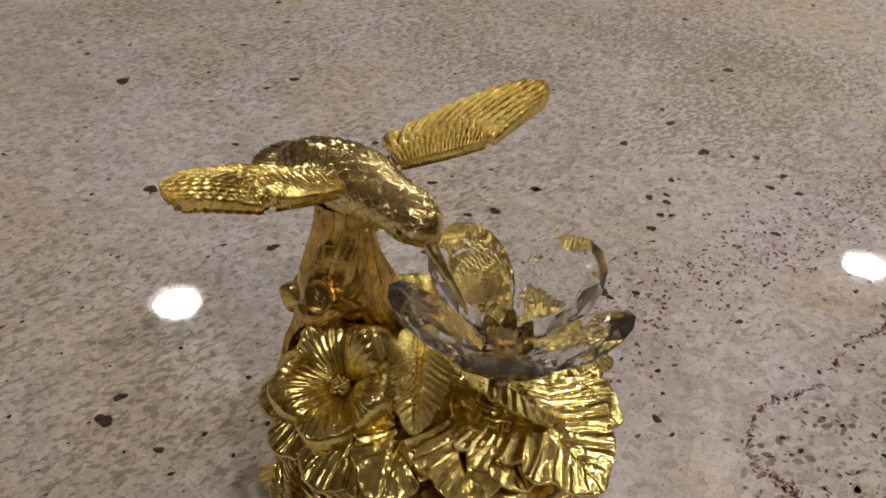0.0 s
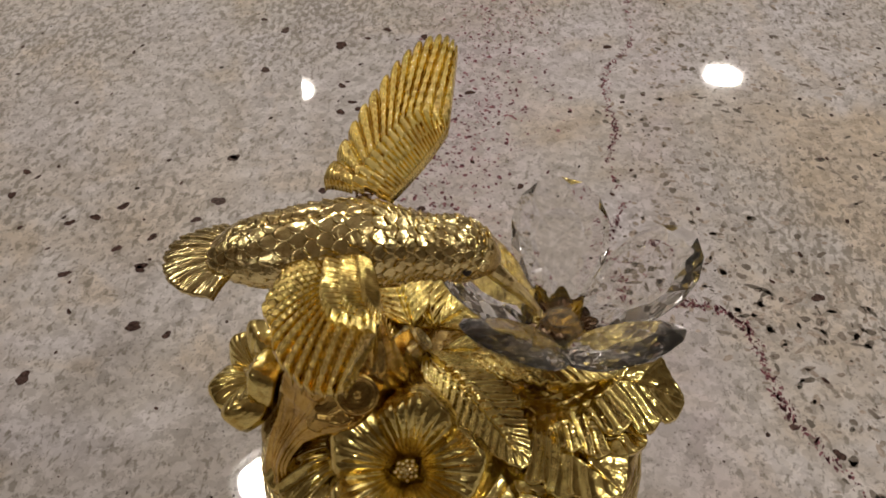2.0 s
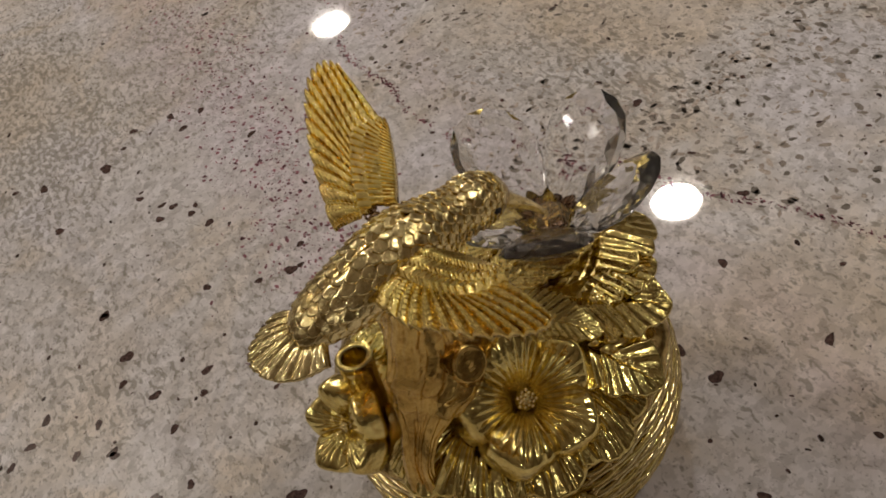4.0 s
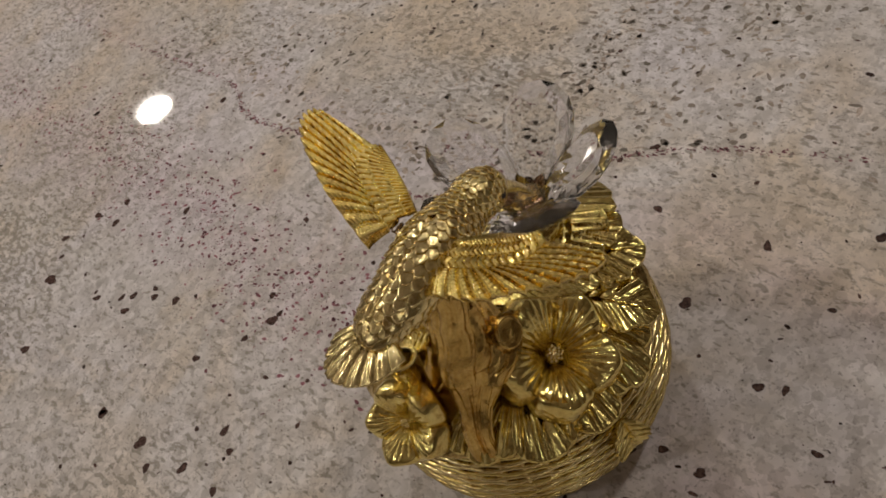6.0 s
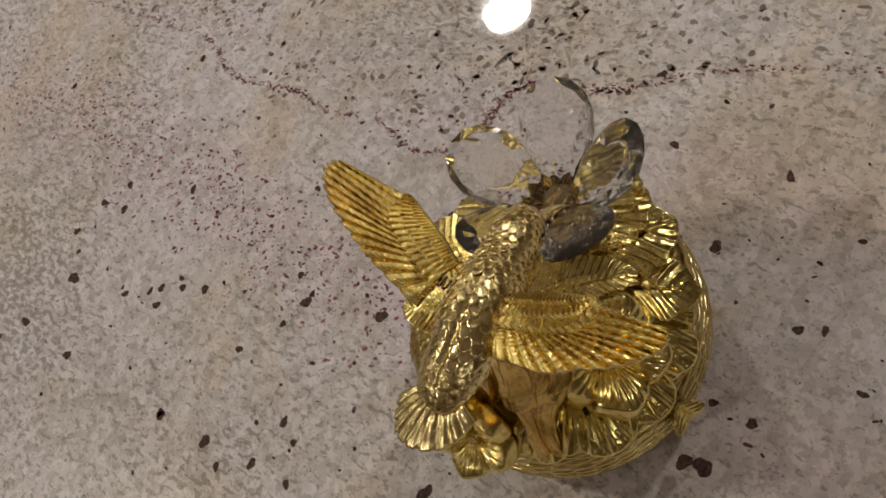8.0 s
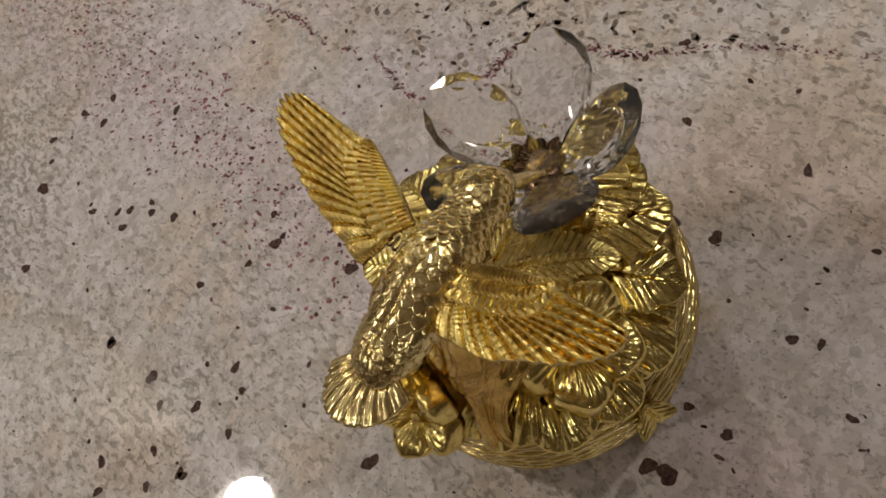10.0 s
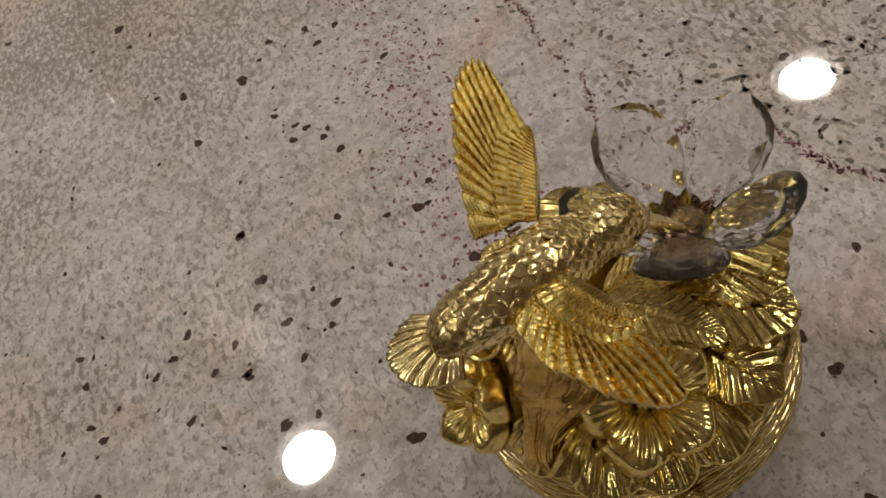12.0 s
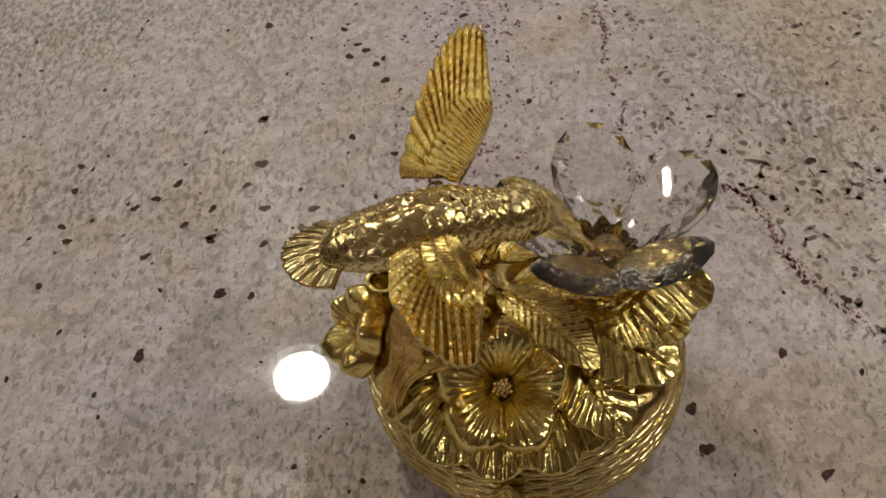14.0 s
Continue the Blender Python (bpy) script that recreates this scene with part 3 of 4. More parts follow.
# ---- flowers cast in the lid ----
def bloom(parent, name, centre, normal, radius, petals, label, cup=0.35, material=GOLD, turn=0.0, ridges=8, seed=1, centre_r=2.9):
    """A flower of overlapping ruffled petals round a beaded eye."""
    r = np.random.default_rng(seed)
    n = unit(normal)
    a = unit(np.cross([0, 0.3, 1.0], n)) if abs(n[2]) < 0.99 else np.array([1.0, 0, 0])
    b = np.cross(n, a)
    c0 = np.asarray(centre, float)
    head = part(name, mesh_of(name, *tube([c0 - n * 3.5, c0 - n * 0.5, c0 + n * 0.6], [1.6, 2.6, 2.2], 12), material), parent, label)
    for k in range(petals):
        th = turn + 2 * math.pi * k / petals
        d, s = math.cos(th) * a + math.sin(th) * b, -math.sin(th) * a + math.cos(th) * b
        nu, nv = 48, 65
        u, w = np.linspace(0.06, 1, nu)[:, None], np.linspace(-1, 1, nv)[None, :]
        # a swelling petal with a narrow fluted throat, its rounded rim rolled outward and gently waved
        th = math.pi / petals * w * (0.96 + 0.20 * u)
        wave = np.cos(2 * np.pi * w + r.uniform(-0.5, 0.5))
        rim = radius * (1.0 - 0.24 * np.abs(w) ** 3 + 0.028 * wave * (1 - w ** 2)) * r.uniform(0.96, 1.03)
        rho = rim * (u - 0.04 * np.sin(2 * np.pi * u))
        z = radius * cup * (1.12 * np.sin(np.pi / 2 * np.clip(u / 0.78, 0, 1)) ** 1.35 - 0.34)
        z = z - radius * 0.36 * np.clip((u - 0.78) / 0.22, 0, 1) ** 2
        z = z + radius * 0.28 * ((1 - np.abs(w) ** 2.2) - 0.5) * np.sin(np.pi * np.clip(0.05 + 0.70 * u, 0, 1)) ** 1.2
        z = z + radius * 0.035 * wave * np.clip((u - 0.5) / 0.5, 0, 1) ** 1.3
        flute = np.abs(np.sin(np.pi * ridges * w / 2 + r.uniform(-0.4, 0.4)))
        z = z + 0.045 * radius * (flute ** 0.7 - 0.6) * np.clip(u * 4, 0, 1) * np.clip((0.84 - u) / 0.5, 0, 1) ** 0.7
        z = z + (0.04 if k % 2 else -0.04) * radius * np.clip(u * 1.5, 0, 1)
        grid = c0 + (rho * np.cos(th))[..., None] * d + (rho * np.sin(th))[..., None] * s + z[..., None] * n
        v, f = slab(grid, 1.6, -n)
        part("petal", mesh_of("petal", v, f, material), head)
    beads = []
    for k in range(19):
        q = math.sqrt(k / 19) * centre_r * 0.72
        th = k * 2.4
        p = c0 + n * (1.3 + 1.1 * (1 - q / centre_r)) + q * (math.cos(th) * a + math.sin(th) * b)
        beads.append(ball(p, 0.50, 6, 8))
    beads.append(ball(c0 + n * 0.2, centre_r * 0.72, 8, 14))
    v, f, _ = joined(beads)
    part("eye", mesh_of("eye", v, f, GOLD_PALE), head)
    return head


def ball(c, r, rows=8, cols=12, squash=(1, 1, 1)):
    c = np.asarray(c, float)
    th, ph = np.linspace(0, np.pi, rows + 1), np.linspace(0, 2 * np.pi, cols, endpoint=False)
    st = np.maximum(np.sin(th), 0.02)
    grid = np.stack([st[:, None] * np.cos(ph), st[:, None] * np.sin(ph), np.cos(th)[:, None] * np.ones(cols)], 2) * r * np.asarray(squash)
    return sheet((c + grid)[::-1], closed_v=True)


bloom(lid, "gold_flower", (-22.6, -11.9, 44.6), (-0.42, -0.42, 0.80), 16.0, 5, "open ruffled gold flower with a beaded eye", turn=-0.12, seed=3, cup=0.46, ridges=7)
bloom(lid, "side_flower", (-30.2, 23.4, 47.0), (-0.66, 0.48, 0.58), 11.0, 5, "small ruffled gold flower hanging over the rim", turn=0.5, seed=5, cup=0.44, ridges=6, centre_r=1.4)

# rolled bud beside the side flower: an open tube
pts = spline([(-25.5, 19.5, 44), (-24.8, 19.5, 50), (-24.1, 19.4, 56), (-23.5, 19.4, 61.5)], 12)
out, fo = tube(pts, [3.0, 3.3, 3.4, 3.4, 3.4, 3.4, 3.4, 3.5, 3.6, 3.7, 3.9, 4.0], 20, cap=False)
inn, fi = tube(pts[5:], np.full(7, 2.7), 20, cap=False)
o = len(out)
fi = [[i + o for i in reversed(q)] for q in fi]
last, lasti = 11 * 20, o + 6 * 20
lip = [[last + j, last + (j + 1) % 20, lasti + (j + 1) % 20, lasti + j] for j in range(20)]
part("rolled_bud", mesh_of("rolled_bud", np.concatenate([out, inn]), fo + fi + lip, GOLD), lid, "rolled gold bud open at its top")


# ---- stump under the bird ----
def bark_tube(knots, radii, sides=40, rows=40, depth=0.5, freq=11, seed=0):
    pts = spline(knots, rows)
    rad = np.interp(np.linspace(0, 1, rows), np.linspace(0, 1, len(radii)), radii)
    ang = np.linspace(0, 2 * np.pi, sides, endpoint=False)[None, :]
    s = np.linspace(0, 1, rows)[:, None]
    rel = depth * np.sin(ang * freq + 2.2 * np.sin(s * 5 + seed)) + 0.55 * depth * np.sin(ang * (freq * 2 + 1) + s * 9 + seed) + 4.0 * depth * np.sin(ang * 3 + s * 4 + seed)
    rel = rel + 0.8 * depth * np.sin(s * 17 + 2 * np.sin(ang * 2 + seed)) * np.sin(ang * 2 + s * 7)
    return tube(pts, rad, sides, rel)


legs = [bark_tube([(-36.8, 9.2, 33), (-35.4, 8.8, 41), (-32.2, 7.2, 48), (-28.2, 5.2, 54.5), (-25.4, 4.0, 62), (-23.6, 3.8, 72), (-22.6, 4.0, 83)], [2.2, 2.5, 3.1, 6.4, 7.7, 6.4, 5.6], sides=120, rows=100, depth=0.24, freq=12),
        bark_tube([(-13.5, 6.0, 42), (-15.0, 5.4, 49), (-18.0, 4.4, 56), (-20.8, 4.2, 66), (-22.4, 4.2, 80)], [5.6, 6.4, 7.6, 6.6, 5.0], sides=120, rows=90, depth=0.24, freq=12, seed=3),
        bark_tube([(-30.0, 1.5, 53), (-27.0, 0.5, 57), (-24.5, 1.5, 64), (-23.2, 3.0, 74)], [4.4, 6.4, 6.6, 4.6], sides=90, rows=60, depth=0.22, freq=10, seed=5)]
v, f, _ = joined(legs)
stump = part("stump", mesh_of("stump", v, f, GOLD_WOOD), trinket, "browned gold tree stump holding up the bird")


def log_end(name, base, tip, r, seed):
    """A sawn branch stub, its end turned with growth rings."""
    base, tip = np.asarray(base, float), np.asarray(tip, float)
    d = unit(tip - base)
    body = bark_tube([base, (base + tip) / 2, tip], [r * 1.8, r * 1.25, r], 36, 14, 0.25, 9, seed)
    a = unit(np.cross(d, [0.2, 0.1, 1]))
    b = np.cross(d, a)
    rings = [(r, 0), (r * 0.96, 0.5), (r * 0.8, 0.55), (r * 0.74, 0.1), (r * 0.6, 0.5), (r * 0.5, 0.1), (r * 0.38, 0.5), (r * 0.26, 0.1), (r * 0.16, 0.5), (0.02, 0.55)]
    ang = np.linspace(0, 2 * np.pi, 28, endpoint=False)
    grid = np.array([[tip + d * h + q * (math.cos(t) * a + math.sin(t) * b) for t in ang] for q, h in rings])
    cap = sheet(grid, closed_v=True)
    vv, ff, _ = joined([body, cap])
    part(name, mesh_of(name, vv, ff, GOLD_WOOD if r > 3 else GOLD_PALE), stump, "sawn branch stub with growth rings")


log_end("branch_stub", (-21.5, 3, 58.5), (-27.9, -6.2, 65.0), 3.7, 2)
log_end("branch_stub", (-12, 6, 49), (-5.6, 2.6, 55), 2.7, 4)
for k, (az, r) in enumerate(((240, 2.6), (60, 3.0), (330, 2.6), (100, 2.8))):
    d = np.array([math.cos(radians(az)), math.sin(radians(az)), 0])
    c0 = np.array([-18, 5.0, 0])
    pts = [c0 + d * 5 + (0, 0, 56), c0 + d * 9.0 + (0, 0, 48), c0 + d * 13 + (0, 0, 43.5), c0 + d * 17 + (0, 0, 41)]
    v, f = bark_tube(pts, [r * 1.3, r * 1.1, r, r * 0.5], 20, 16, 0.15, 5, k)
    part("root", mesh_of("root", v, f, GOLD_WOOD), stump)

# ---- clasp on the front ----
part("clasp", leaf_mesh((-36.5, -22.5, 31), (-36.0, -22.0, 17), (-0.85, -0.52, 0.05), 10, 3, 2.2, material=GOLD), trinket, "small leaf-shaped gold clasp")


# ---- hummingbird ----
def bird_mesh():
    # centre line with radius across and radius upright
    knots = np.array([(-35.8, 19.4, 84.6, 2.4, 1.2), (-34.6, 17.6, 85.4, 5.0, 2.8), (-31.8, 14.0, 86.5, 6.4, 4.6), (-28.4, 9.2, 87.8, 7.0, 5.8), (-23.6, 4.6, 88.8, 7.4, 6.5),
                      (-18.8, 0.2, 89.0, 7.3, 6.7), (-14.8, -3.6, 88.7, 6.1, 5.7), (-11.6, -6.8, 88.5, 5.2, 4.9), (-9.0, -9.4, 88.4, 5.4, 5.0), (-6.9, -11.8, 87.3, 4.7, 4.5), (-5.4, -13.6, 85.9, 3.0, 3.0), (-4.8, -14.6, 85.1, 1.5, 1.5)])
    rows, cols = 90, 72
    k = spline(knots, rows)
    pts, ra, rb = k[:, :3], k[:, 3], k[:, 4]
    tan, a, b = frames_along(pts)
    ang = np.linspace(0, 2 * np.pi, cols, endpoint=False)
    s = np.linspace(0, 1, rows)[:, None] * np.ones(cols)
    seam = 0.55 * np.exp(-((ang[None, :] - np.pi / 2) / 0.09) ** 2) * np.clip((0.60 - s) * 6, 0, 1) * np.clip(s * 6, 0, 1)
    grid = pts[:, None] + ((ra[:, None] - seam) * np.cos(ang))[..., None] * a[:, None] + ((rb[:, None] - seam) * np.sin(ang))[..., None] * b[:, None]
    v, f = sheet(grid, closed_v=True)
    f = f + [list(range(cols))[::-1], [(rows - 1) * cols + j for j in range(cols)]]
    pieces = [(v, f, 0)]
    # overlapping scale feathers in staggered rows, small on the head and long on the rump, each lifted at its free rear end
    scales = []
    jig = np.random.default_rng(11)
    run = np.concatenate([[0], np.cumsum(np.linalg.norm(np.diff(pts, axis=0), axis=1))])
    su, sw = np.linspace(0, 1, 7)[:, None], np.linspace(-1, 1, 9)[None, :]
    place, i = run[-1] - 2.0, 0
    while place > 3.0:
        q = place / run[-1]
        step = float(np.interp(q, (0, 0.3, 0.62, 0.8, 1), (2.2, 2.1, 1.8, 1.4, 1.1)))
        girth = 2 * np.pi * float(np.interp(place, run, ra))
        ncol = max(7, int(girth / float(np.interp(q, (0, 0.3, 0.62, 0.8, 1), (2.7, 2.8, 2.4, 1.8, 1.4)))))
        for j in range(ncol):
            th0 = 2 * np.pi * (j + 0.5 * (i % 2) + jig.uniform(-0.06, 0.06)) / ncol
            if abs((th0 - 3 * np.pi / 2 + np.pi) % (2 * np.pi) - np.pi) < 0.6:
                continue
            wide = np.pi / ncol * 1.12
            shape = np.clip(1 - np.clip((su - 0.38) / 0.63, 0, 1) ** 2.4, 0, 1) ** 0.5
            th = th0 + wide * sw * shape
            fi = np.interp(np.clip(place - su * step * 1.75 + jig.uniform(-0.12, 0.12), 0.2, run[-1]), run, np.arange(rows)) + 0 * sw
            lo = np.clip(np.floor(fi).astype(int), 0, rows - 2)
            fr = (fi - lo)[..., None]
            C = pts[lo] * (1 - fr) + pts[lo + 1] * fr
            A, Bn = a[lo], b[lo]
            hem = np.clip((np.maximum(np.abs(sw), su) - 0.60) / 0.25, 0, 1) * np.clip(su * 2.5, 0, 1)
            flat = float(np.interp(q, (0.12, 0.45), (0.65, 1.0)))
            up = flat * ((0.26 + 0.12 * step) * jig.uniform(0.85, 1.15) * su ** 0.9 * (1 - 0.45 * np.abs(sw) ** 2.2) + 0.20 * hem) - 0.15
            up = up - 0.75 * np.exp(-((th - np.pi / 2) / 0.10) ** 2) * (0.12 < q < 0.62)
            up = up - 0.10 * np.exp(-(sw / 0.14) ** 2) * su + jig.uniform(-0.08, 0.08) * sw * su
            xa = (ra[lo] * (1 - fr[..., 0]) + ra[lo + 1] * fr[..., 0]) + up
            xb = (rb[lo] * (1 - fr[..., 0]) + rb[lo + 1] * fr[..., 0]) + up
            g = C + (xa * np.cos(th))[..., None] * A + (xb * np.sin(th))[..., None] * Bn
            inward = unit((C - g)[3, 4])
            scales.append(slab(g, 0.4, inward))
        place -= step
        i += 1
    # beak, in two halves a hair apart
    bp = spline([(-6.0, -13.2, 86.2), (-3.6, -15.6, 82.6), (-0.6, -17.4, 78.2), (2.6, -18.8, 72.8)], 12)
    pieces.append((*tube(bp, np.linspace(1.7, 0.45, 12), 12), 1))
    pieces.append((*tube(bp + (0.15, -0.1, -0.9), np.linspace(1.3, 0.35, 12), 12), 1))
    # tail fan of ridged feathers
    nfe = 9
    n_t, tn = nfe * 12 + 1, 26
    wgt = np.linspace(0, 1, n_t)
    ends = spline([(-29.0, 25.4, 83.2), (-32.8, 28.2, 82.2), (-37.0, 29.0, 82.0), (-40.8, 27.0, 82.0), (-43.6, 22.2, 82.3), (-44.0, 16.6, 83.2), (-42.0, 11.4, 84.2)], n_t)
    starts = np.array([-31.2, 14.6, 84.2]) + 0.16 * (ends - np.array([-31.2, 14.6, 84.2]))
    ph = (wgt * nfe) % 1.0
    hook = np.clip(1 - np.abs(2 * ph - 1) ** 6, 0, 1)
    grid = np.zeros((n_t, tn, 3))
    for j, u in enumerate(np.linspace(0, 1, tn)):
        reach = u * (1 - 0.03 * (1 - hook) * max(0.0, u - 0.8) / 0.2)
        lift = (0.55 * hook + 0.22 * (ph - 0.5) - 0.14 * np.exp(-((ph - 0.5) / 0.07) ** 2)) * min(1, u * 2.5) + 0.05 * np.sin(u * 60 + np.abs(ph - 0.5) * 16)
        grid[:, j] = starts * (1 - reach)[:, None] + ends * reach[:, None] + np.stack([-0.2 * lift, 0.2 * lift, lift + 1.3 * math.sin(math.pi * u) * np.ones(n_t)], 1)
    pieces.append((*slab(grid, 0.8, (0.4, -0.4, -0.8)), 1))
    # flat belly strip from the tail forward, and the post down to the stump
    strip = spline([(-33.0, 16.2, 83.2), (-28.0, 10.6, 82.6), (-22.0, 4.0, 81.8), (-15.0, -3.0, 82.2)], 14)
    pieces.append((*tube(strip, np.interp(np.linspace(0, 1, 14), (0, 0.3, 1), (1.4, 2.6, 2.2)), 14), 1))
    pieces.append((*tube([(-22.5, 4.0, 84.5), (-22.5, 4.0, 80)], [5.5, 5.0], 20), 2))
    # dark eyes
    for side in (1, -1):
        p = np.array([-7.6, -10.8, 88.0]) + side * unit((0.68, 0.73, 0)) * 4.9
        pieces.append((*ball(p, 0.8, 6, 10), 3))
    verts, faces, slots = joined(pieces)
    me = mesh_of("hummingbird", verts, faces, [GOLD_BROWN, GOLD_PALE, GOLD_WOOD, HOLLOW])
    me.polygons.foreach_set("material_index", slots)
    v, f, _ = joined(scales)
    return me, mesh_of("scale_feathering", v, f, GOLD_PALE)


body_mesh, scale_mesh = bird_mesh()
bird = part("hummingbird", body_mesh, trinket, "pale gold hummingbird figure covered with scale-like feathers")
tagged(part("scale_feathering", scale_mesh, bird), kind="stuff")


def wing_mesh(root, lead_way, chord_root, chord_tip, bend, along_tip, across_tip, chord):
    """A cast wing: three rows of short coverts stepping down from the leading edge, then long fluted flight feathers.
    bend: length of the straight leading edge; the tip lies along_tip, across_tip from the root."""
    root = np.asarray(root, float)
    e1 = unit(lead_way)
    ea, eb = (unit(np.asarray(c, float) - e1 * (np.asarray(c, float) @ e1)) for c in (chord_root, chord_tip))
    nf = 14
    ns, nc = nf * 18 + 1, 96
    s = np.linspace(0, 1, ns)
    lead = np.stack([np.interp(s, (0, 1), (0.0, bend)), -0.5 * np.sin(np.pi * s)], 1)
    inner = spline([(-0.9, 0.54 * chord), (0.34 * bend, 0.59 * chord), (0.68 * bend, 0.60 * chord), (0.98 * bend, 0.50 * chord), (1.10 * bend, 0.06 * chord)], ns)
    T, A = along_tip, across_tip
    outer = spline([(-1.6, chord), (0.20 * T, chord + 1.5), (0.40 * T, chord + 2.6), (0.58 * T, 0.5 * (chord + A) + 3.4), (0.76 * T, 0.3 * chord + 0.7 * A + 3.6),
                    (0.90 * T, A + 2.9), (0.985 * T, A + 0.9), (T, A - 1.5), (0.965 * T, A - 3.6)], ns)
    ph = (s * nf) % 1.0
    hook = np.sqrt(np.clip(1 - (2 * ph - 1) ** 2, 0, 1))
    grid = np.zeros((ns, nc, 3))
    for j, cc in enumerate(np.linspace(0, 1, nc)):
        if cc < 0.46:
            q = cc / 0.46
            p = lead * (1 - q) + inner * q
            row = min(2, int(q * 3))
            fx = q * 3 - row
            fy = (s * nf * (1.7, 1.35, 1.0)[row] + 0.5 * (row % 2)) % 1.0
            bead = np.sqrt(np.clip(1 - (2 * fy - 1) ** 2, 0, 1))
            h = 1.75 - 0.30 * row + 0.30 * fx + (1.45, 1.4, 1.4)[row] * (bead - 0.6) * (0.35 + 0.65 * fx)
            h = h * min(1.0, q / 0.05 + 0.45)
        else:
            q = (cc - 0.46) / 0.54
            tip = max(0.0, q - 0.72) / 0.28
            reach = q * (1 - 0.075 * (1 - hook) * tip)
            p = inner * (1 - reach)[:, None] + outer * reach[:, None]
            flute = 1.8 * hook ** 0.9 + 0.35 * (0.5 - ph) - 0.25 * np.exp(-((ph - 0.5) / 0.05) ** 2)
            h = -0.35 + flute * (0.55 + 0.45 * min(1, q * 2)) + 0.11 * np.sin(q * 52 + np.abs(ph - 0.5) * 15) - 0.25 * tip ** 2
        arch = 1.1 * (1 - (2 * cc - 0.8) ** 2) * (1 - 0.6 * s) - 0.5 * s ** 2
        along = np.clip(p[:, 0] / T, 0, 1)[:, None]
        e2 = ea * (1 - along) + eb * along
        e2 = e2 / np.linalg.norm(e2, axis=1, keepdims=True)
        e3 = np.cross(e1, e2)
        e3 = e3 * np.sign(e3[:, 2:])
        grid[:, j] = root + p[:, :1] * e1 + p[:, 1:] * e2 + (h + arch)[:, None] * e3
    v, f = slab(grid, 1.2, (0, 0, -1))
    return mesh_of("wing", v, f, GOLD_WING)


part("wing", wing_mesh((-22.6, -5.6, 89.3), (-0.55, -0.775, 0.36), (-9.7, 9.4, 0.3), (-8.0, 7.4, 2.4), 20.0, 39.6, 9.2, 13.4), trinket, "ridged bright gold wing raised on a spring")
part("wing", wing_mesh((-11.0, 3.4, 90.8), (0.945, 0.25, 0.215), (-4.0, 11.6, 0.8), (-3.5, 10.8, 3.4), 18.0, 36.0, 11.6, 12.8), trinket, "ridged bright gold wing raised on a spring")
# coiled springs that carry the wings
for base, tip in (((-22.0, 0.6, 87.5), (-27.2, -2.6, 89.6)), ((-17, 5.0, 88.5), (-11.8, 9.0, 91.0))):
    base, tip = np.array(base), np.array(tip)
    d = unit(tip - base)
    a = unit(np.cross(d, [0, 0, 1]))
    b = np.cross(d, a)
    q = np.linspace(0, 1, 70)
    pts = base + (tip - base) * q[:, None] + 1.3 * (np.cos(q * 34)[:, None] * a + np.sin(q * 34)[:, None] * b)
    v, f = tube(pts, np.full(70, 0.3), 6)
    part("wing_spring", mesh_of("wing_spring", v, f, BRONZE), trinket)

# ---- crystal flower ----
HEART = np.array([11.4, -16.9, 60.7])
v, f = tube(spline([(9, -14, 43), (10, -16, 50), (11.4, -18, 58)], 8), [2.2, 1.8, 1.6, 1.5, 1.5, 1.6, 1.9, 2.4], 12)
crystal = part("crystal_flower", mesh_of("crystal_flower", v, f, BRONZE), trinket, "flower of five clear cut-crystal petals on a bronze stem")


def petal_mesh(base, tip, normal, width, thick):
    """A pear-shaped cut stone with the shape of a lens: on each face a table, kite facets and girdle facets."""
    base, tip = np.asarray(base, float), np.asarray(tip, float)
    ax = tip - base
    length = np.linalg.norm(ax)
    ax = ax / length
    n = np.asarray(normal, float)
    n = unit(n - ax * (n @ ax))
    side = np.cross(n, ax)
    m = 16

    def ring(k, h, off=0.0):
        t = (np.arange(m) + off) / m * 2 * np.pi
        x = 0.5 - 0.5 * np.cos(t)
        y = np.sin(t) * (0.72 + 0.38 * x) * 0.5
        return base + ((0.56 + (x - 0.56) * k) * length)[:, None] * ax + (y * k * width)[:, None] * side + h * n
    turn = np.where(np.arange(m) % 2 == 0, 1.0, 0.70)[:, None] * n
    verts = np.concatenate([ring(1.0, 0.14), ring(0.86, 0, 0.5) + thick * 0.30 * turn, ring(0.62, thick * 0.5), ring(1.0, -0.14), ring(0.80, 0, 0.5) - thick * 0.34 * turn, ring(0.50, -thick * 0.5), (base + 0.56 * length * ax - thick * 0.60 * n)[None]])
    faces = []
    for o in (0, 3 * m):
        g, h, t = o, o + m, o + 2 * m
        for j in range(m):
            k = (j + 1) % m
            tri = [[g + j, g + k, h + j], [h + j, g + k, h + k], [h + j, h + k, t + k], [t + j, h + j, t + k]]
            faces += [x if o == 0 else x[::-1] for x in tri]
        if o == 0:
            faces.append([t + j for j in range(m)])
        else:
            faces += [[t + (j + 2) % m, t + (j + 1) % m, t + j, 6 * m] for j in range(0, m, 2)]
    for j in range(m):
        k = (j + 1) % m
        faces.append([3 * m + j, 3 * m + k, k, j])
    return mesh_of("crystal_petal", verts, faces, CRYSTAL, smooth=False, tidy=True)


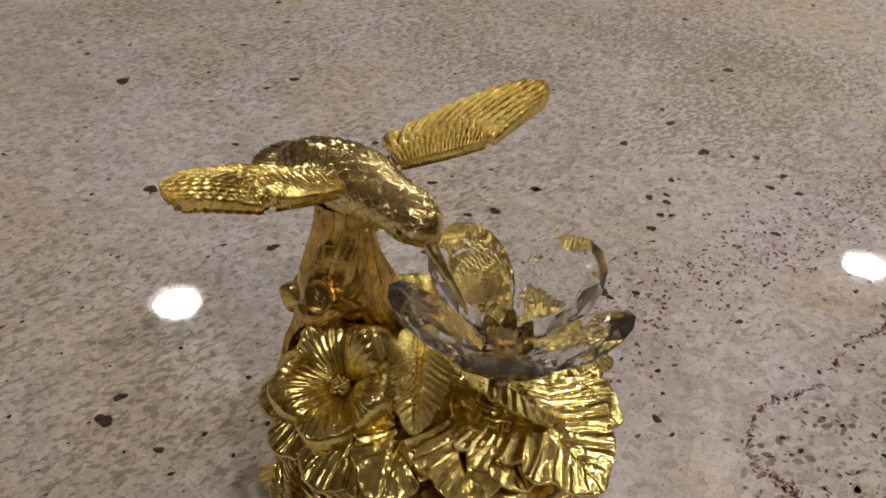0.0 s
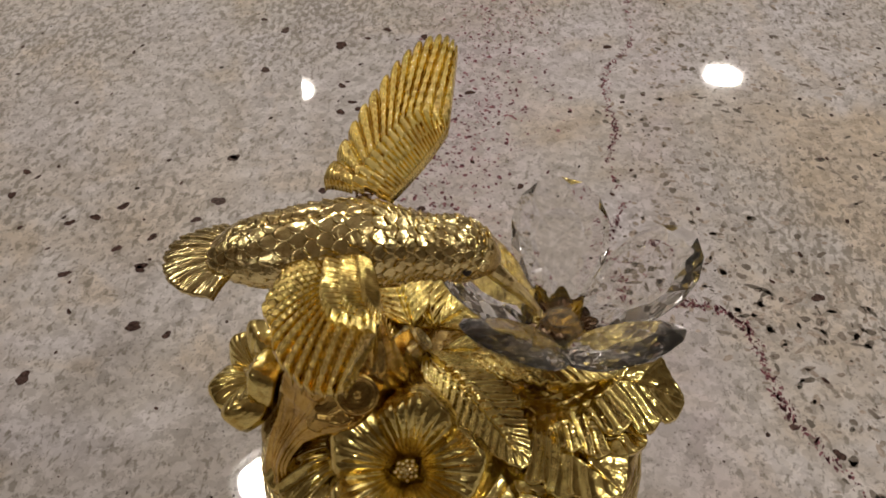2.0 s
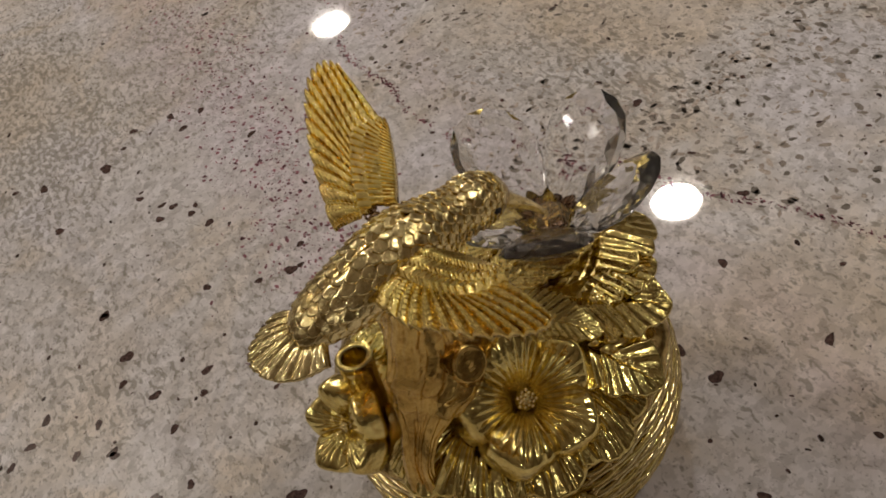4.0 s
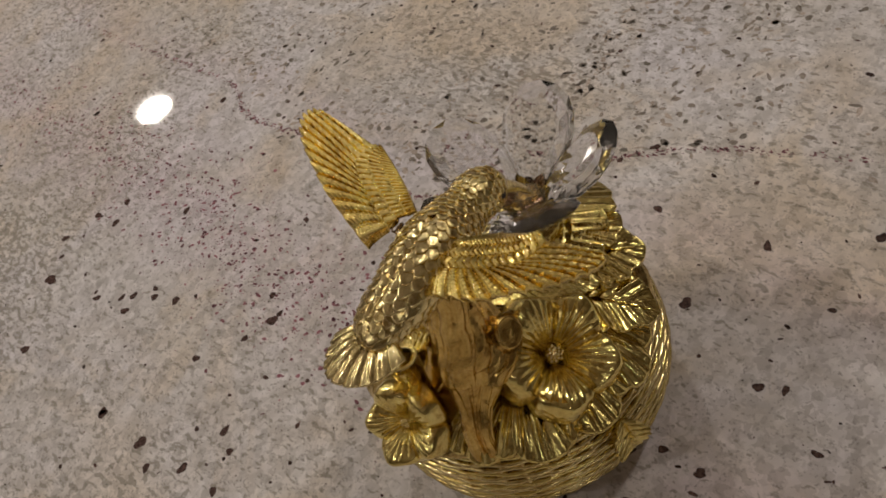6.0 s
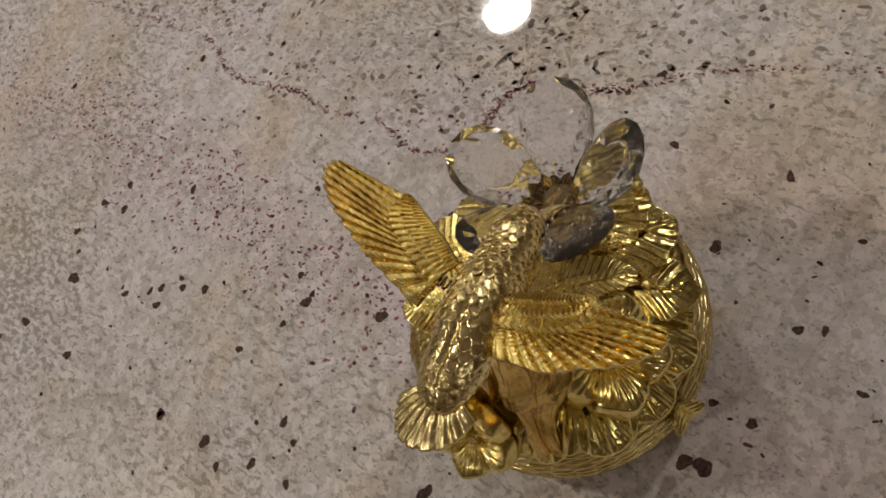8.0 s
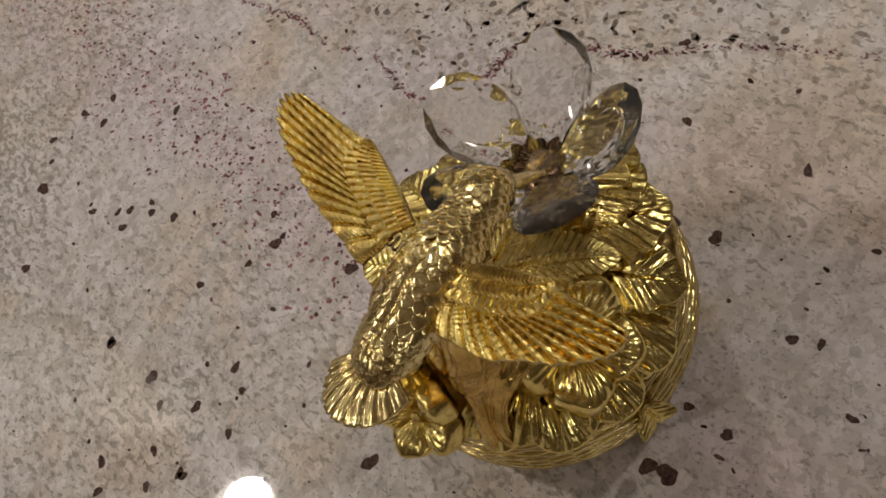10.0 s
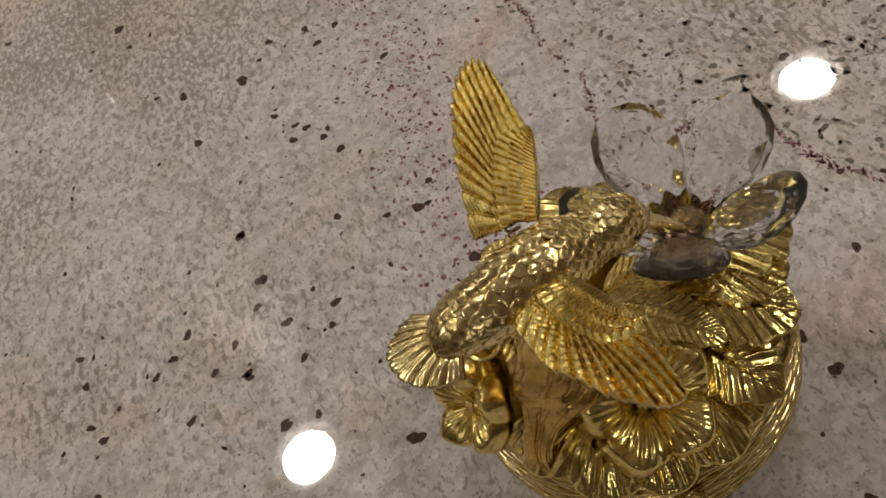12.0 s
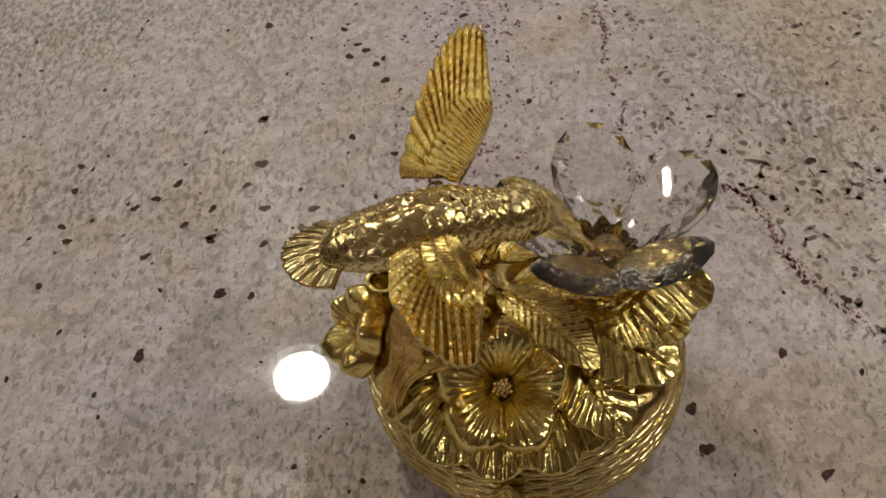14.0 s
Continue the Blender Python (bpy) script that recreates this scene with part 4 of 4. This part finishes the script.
AXIS = unit((0.04, 0.02, 0.99))
FOOT = HEART - (0.6, 0, 7.0)
for k in range(5):
    az = radians(45 + 72 * k)
    out = np.array([math.cos(az), math.sin(az), 0])
    base = HEART + out * 3.4 + (0, 0, 0.2)
    tip = HEART + out * 24.6 + (0, 0, 16.6)
    d = unit(tip - base)
    part("crystal_petal", petal_mesh(base, tip, np.array([0, 0, 1.0]) - d * d[2], 20.4, 3.9), crystal, "clear faceted crystal petal")
v, f = ball(HEART + (-0.8, -0.4, 0.4), 4.8, 5, 8)
part("amber_bead", mesh_of("amber_bead", v, f, AMBER, smooth=False, tidy=True), crystal, "faceted smoky amber glass bead")
jit = np.random.default_rng(23)
for k in range(15):
    t = 2 * math.pi * k / 9 + 0.3 + (k // 9) * 1.28
    a = unit(np.cross(AXIS, [1, 0, 0]))
    b = np.cross(AXIS, a)
    reach = (5.9 if k < 9 else 4.2) + jit.uniform(-0.4, 0.9)
    p = HEART + reach * (math.cos(t) * a + math.sin(t) * b) + AXIS * ((-0.6 if k < 9 else -4.6) + jit.uniform(-1.4, 2.2))
    v, f = ball(p, jit.uniform(1.1, 1.9), 6, 8, (1, 1, 1.2))
    part("setting_bead", mesh_of("setting_bead", v, f, BRONZE if k % 4 else GOLD, smooth=k % 2 == 0), crystal)
# ring of bronze claws that hold the petals
for k in range(8):
    az = radians(45 * k + jit.uniform(-12, 12))
    out = np.array([math.cos(az), math.sin(az), 0])
    tip = HEART + out * jit.uniform(4.8, 6.6) + (0, 0, jit.uniform(1.8, 5.2))
    part("claw", leaf_mesh(HEART + out * 2.6 + (0, 0, -1.5), tip, -out * 0.7 + np.array([0, 0, 0.7]), jit.uniform(3.0, 4.4), 2, 0.8, fold=0.7, thick=0.9, material=BRONZE if k % 3 else GOLD, seed=120 + k), crystal)
# small gold sepals behind the bead
for k, (az, h) in enumerate(((40, 5.5), (75, 6.5), (10, 4.5), (115, 5.0))):
    out = np.array([math.cos(radians(az)), math.sin(radians(az)), 0])
    v0 = FOOT + out * 4.5 + (0, 0, 3)
    part("sepal", leaf_mesh(v0, v0 + out * 3.2 + (0, 0, h + 2.5), out * -0.8 + np.array([0, 0, 0.6]), 4.2, 2, 0.4, fold=0.6, thick=0.6, seed=80 + k), crystal)
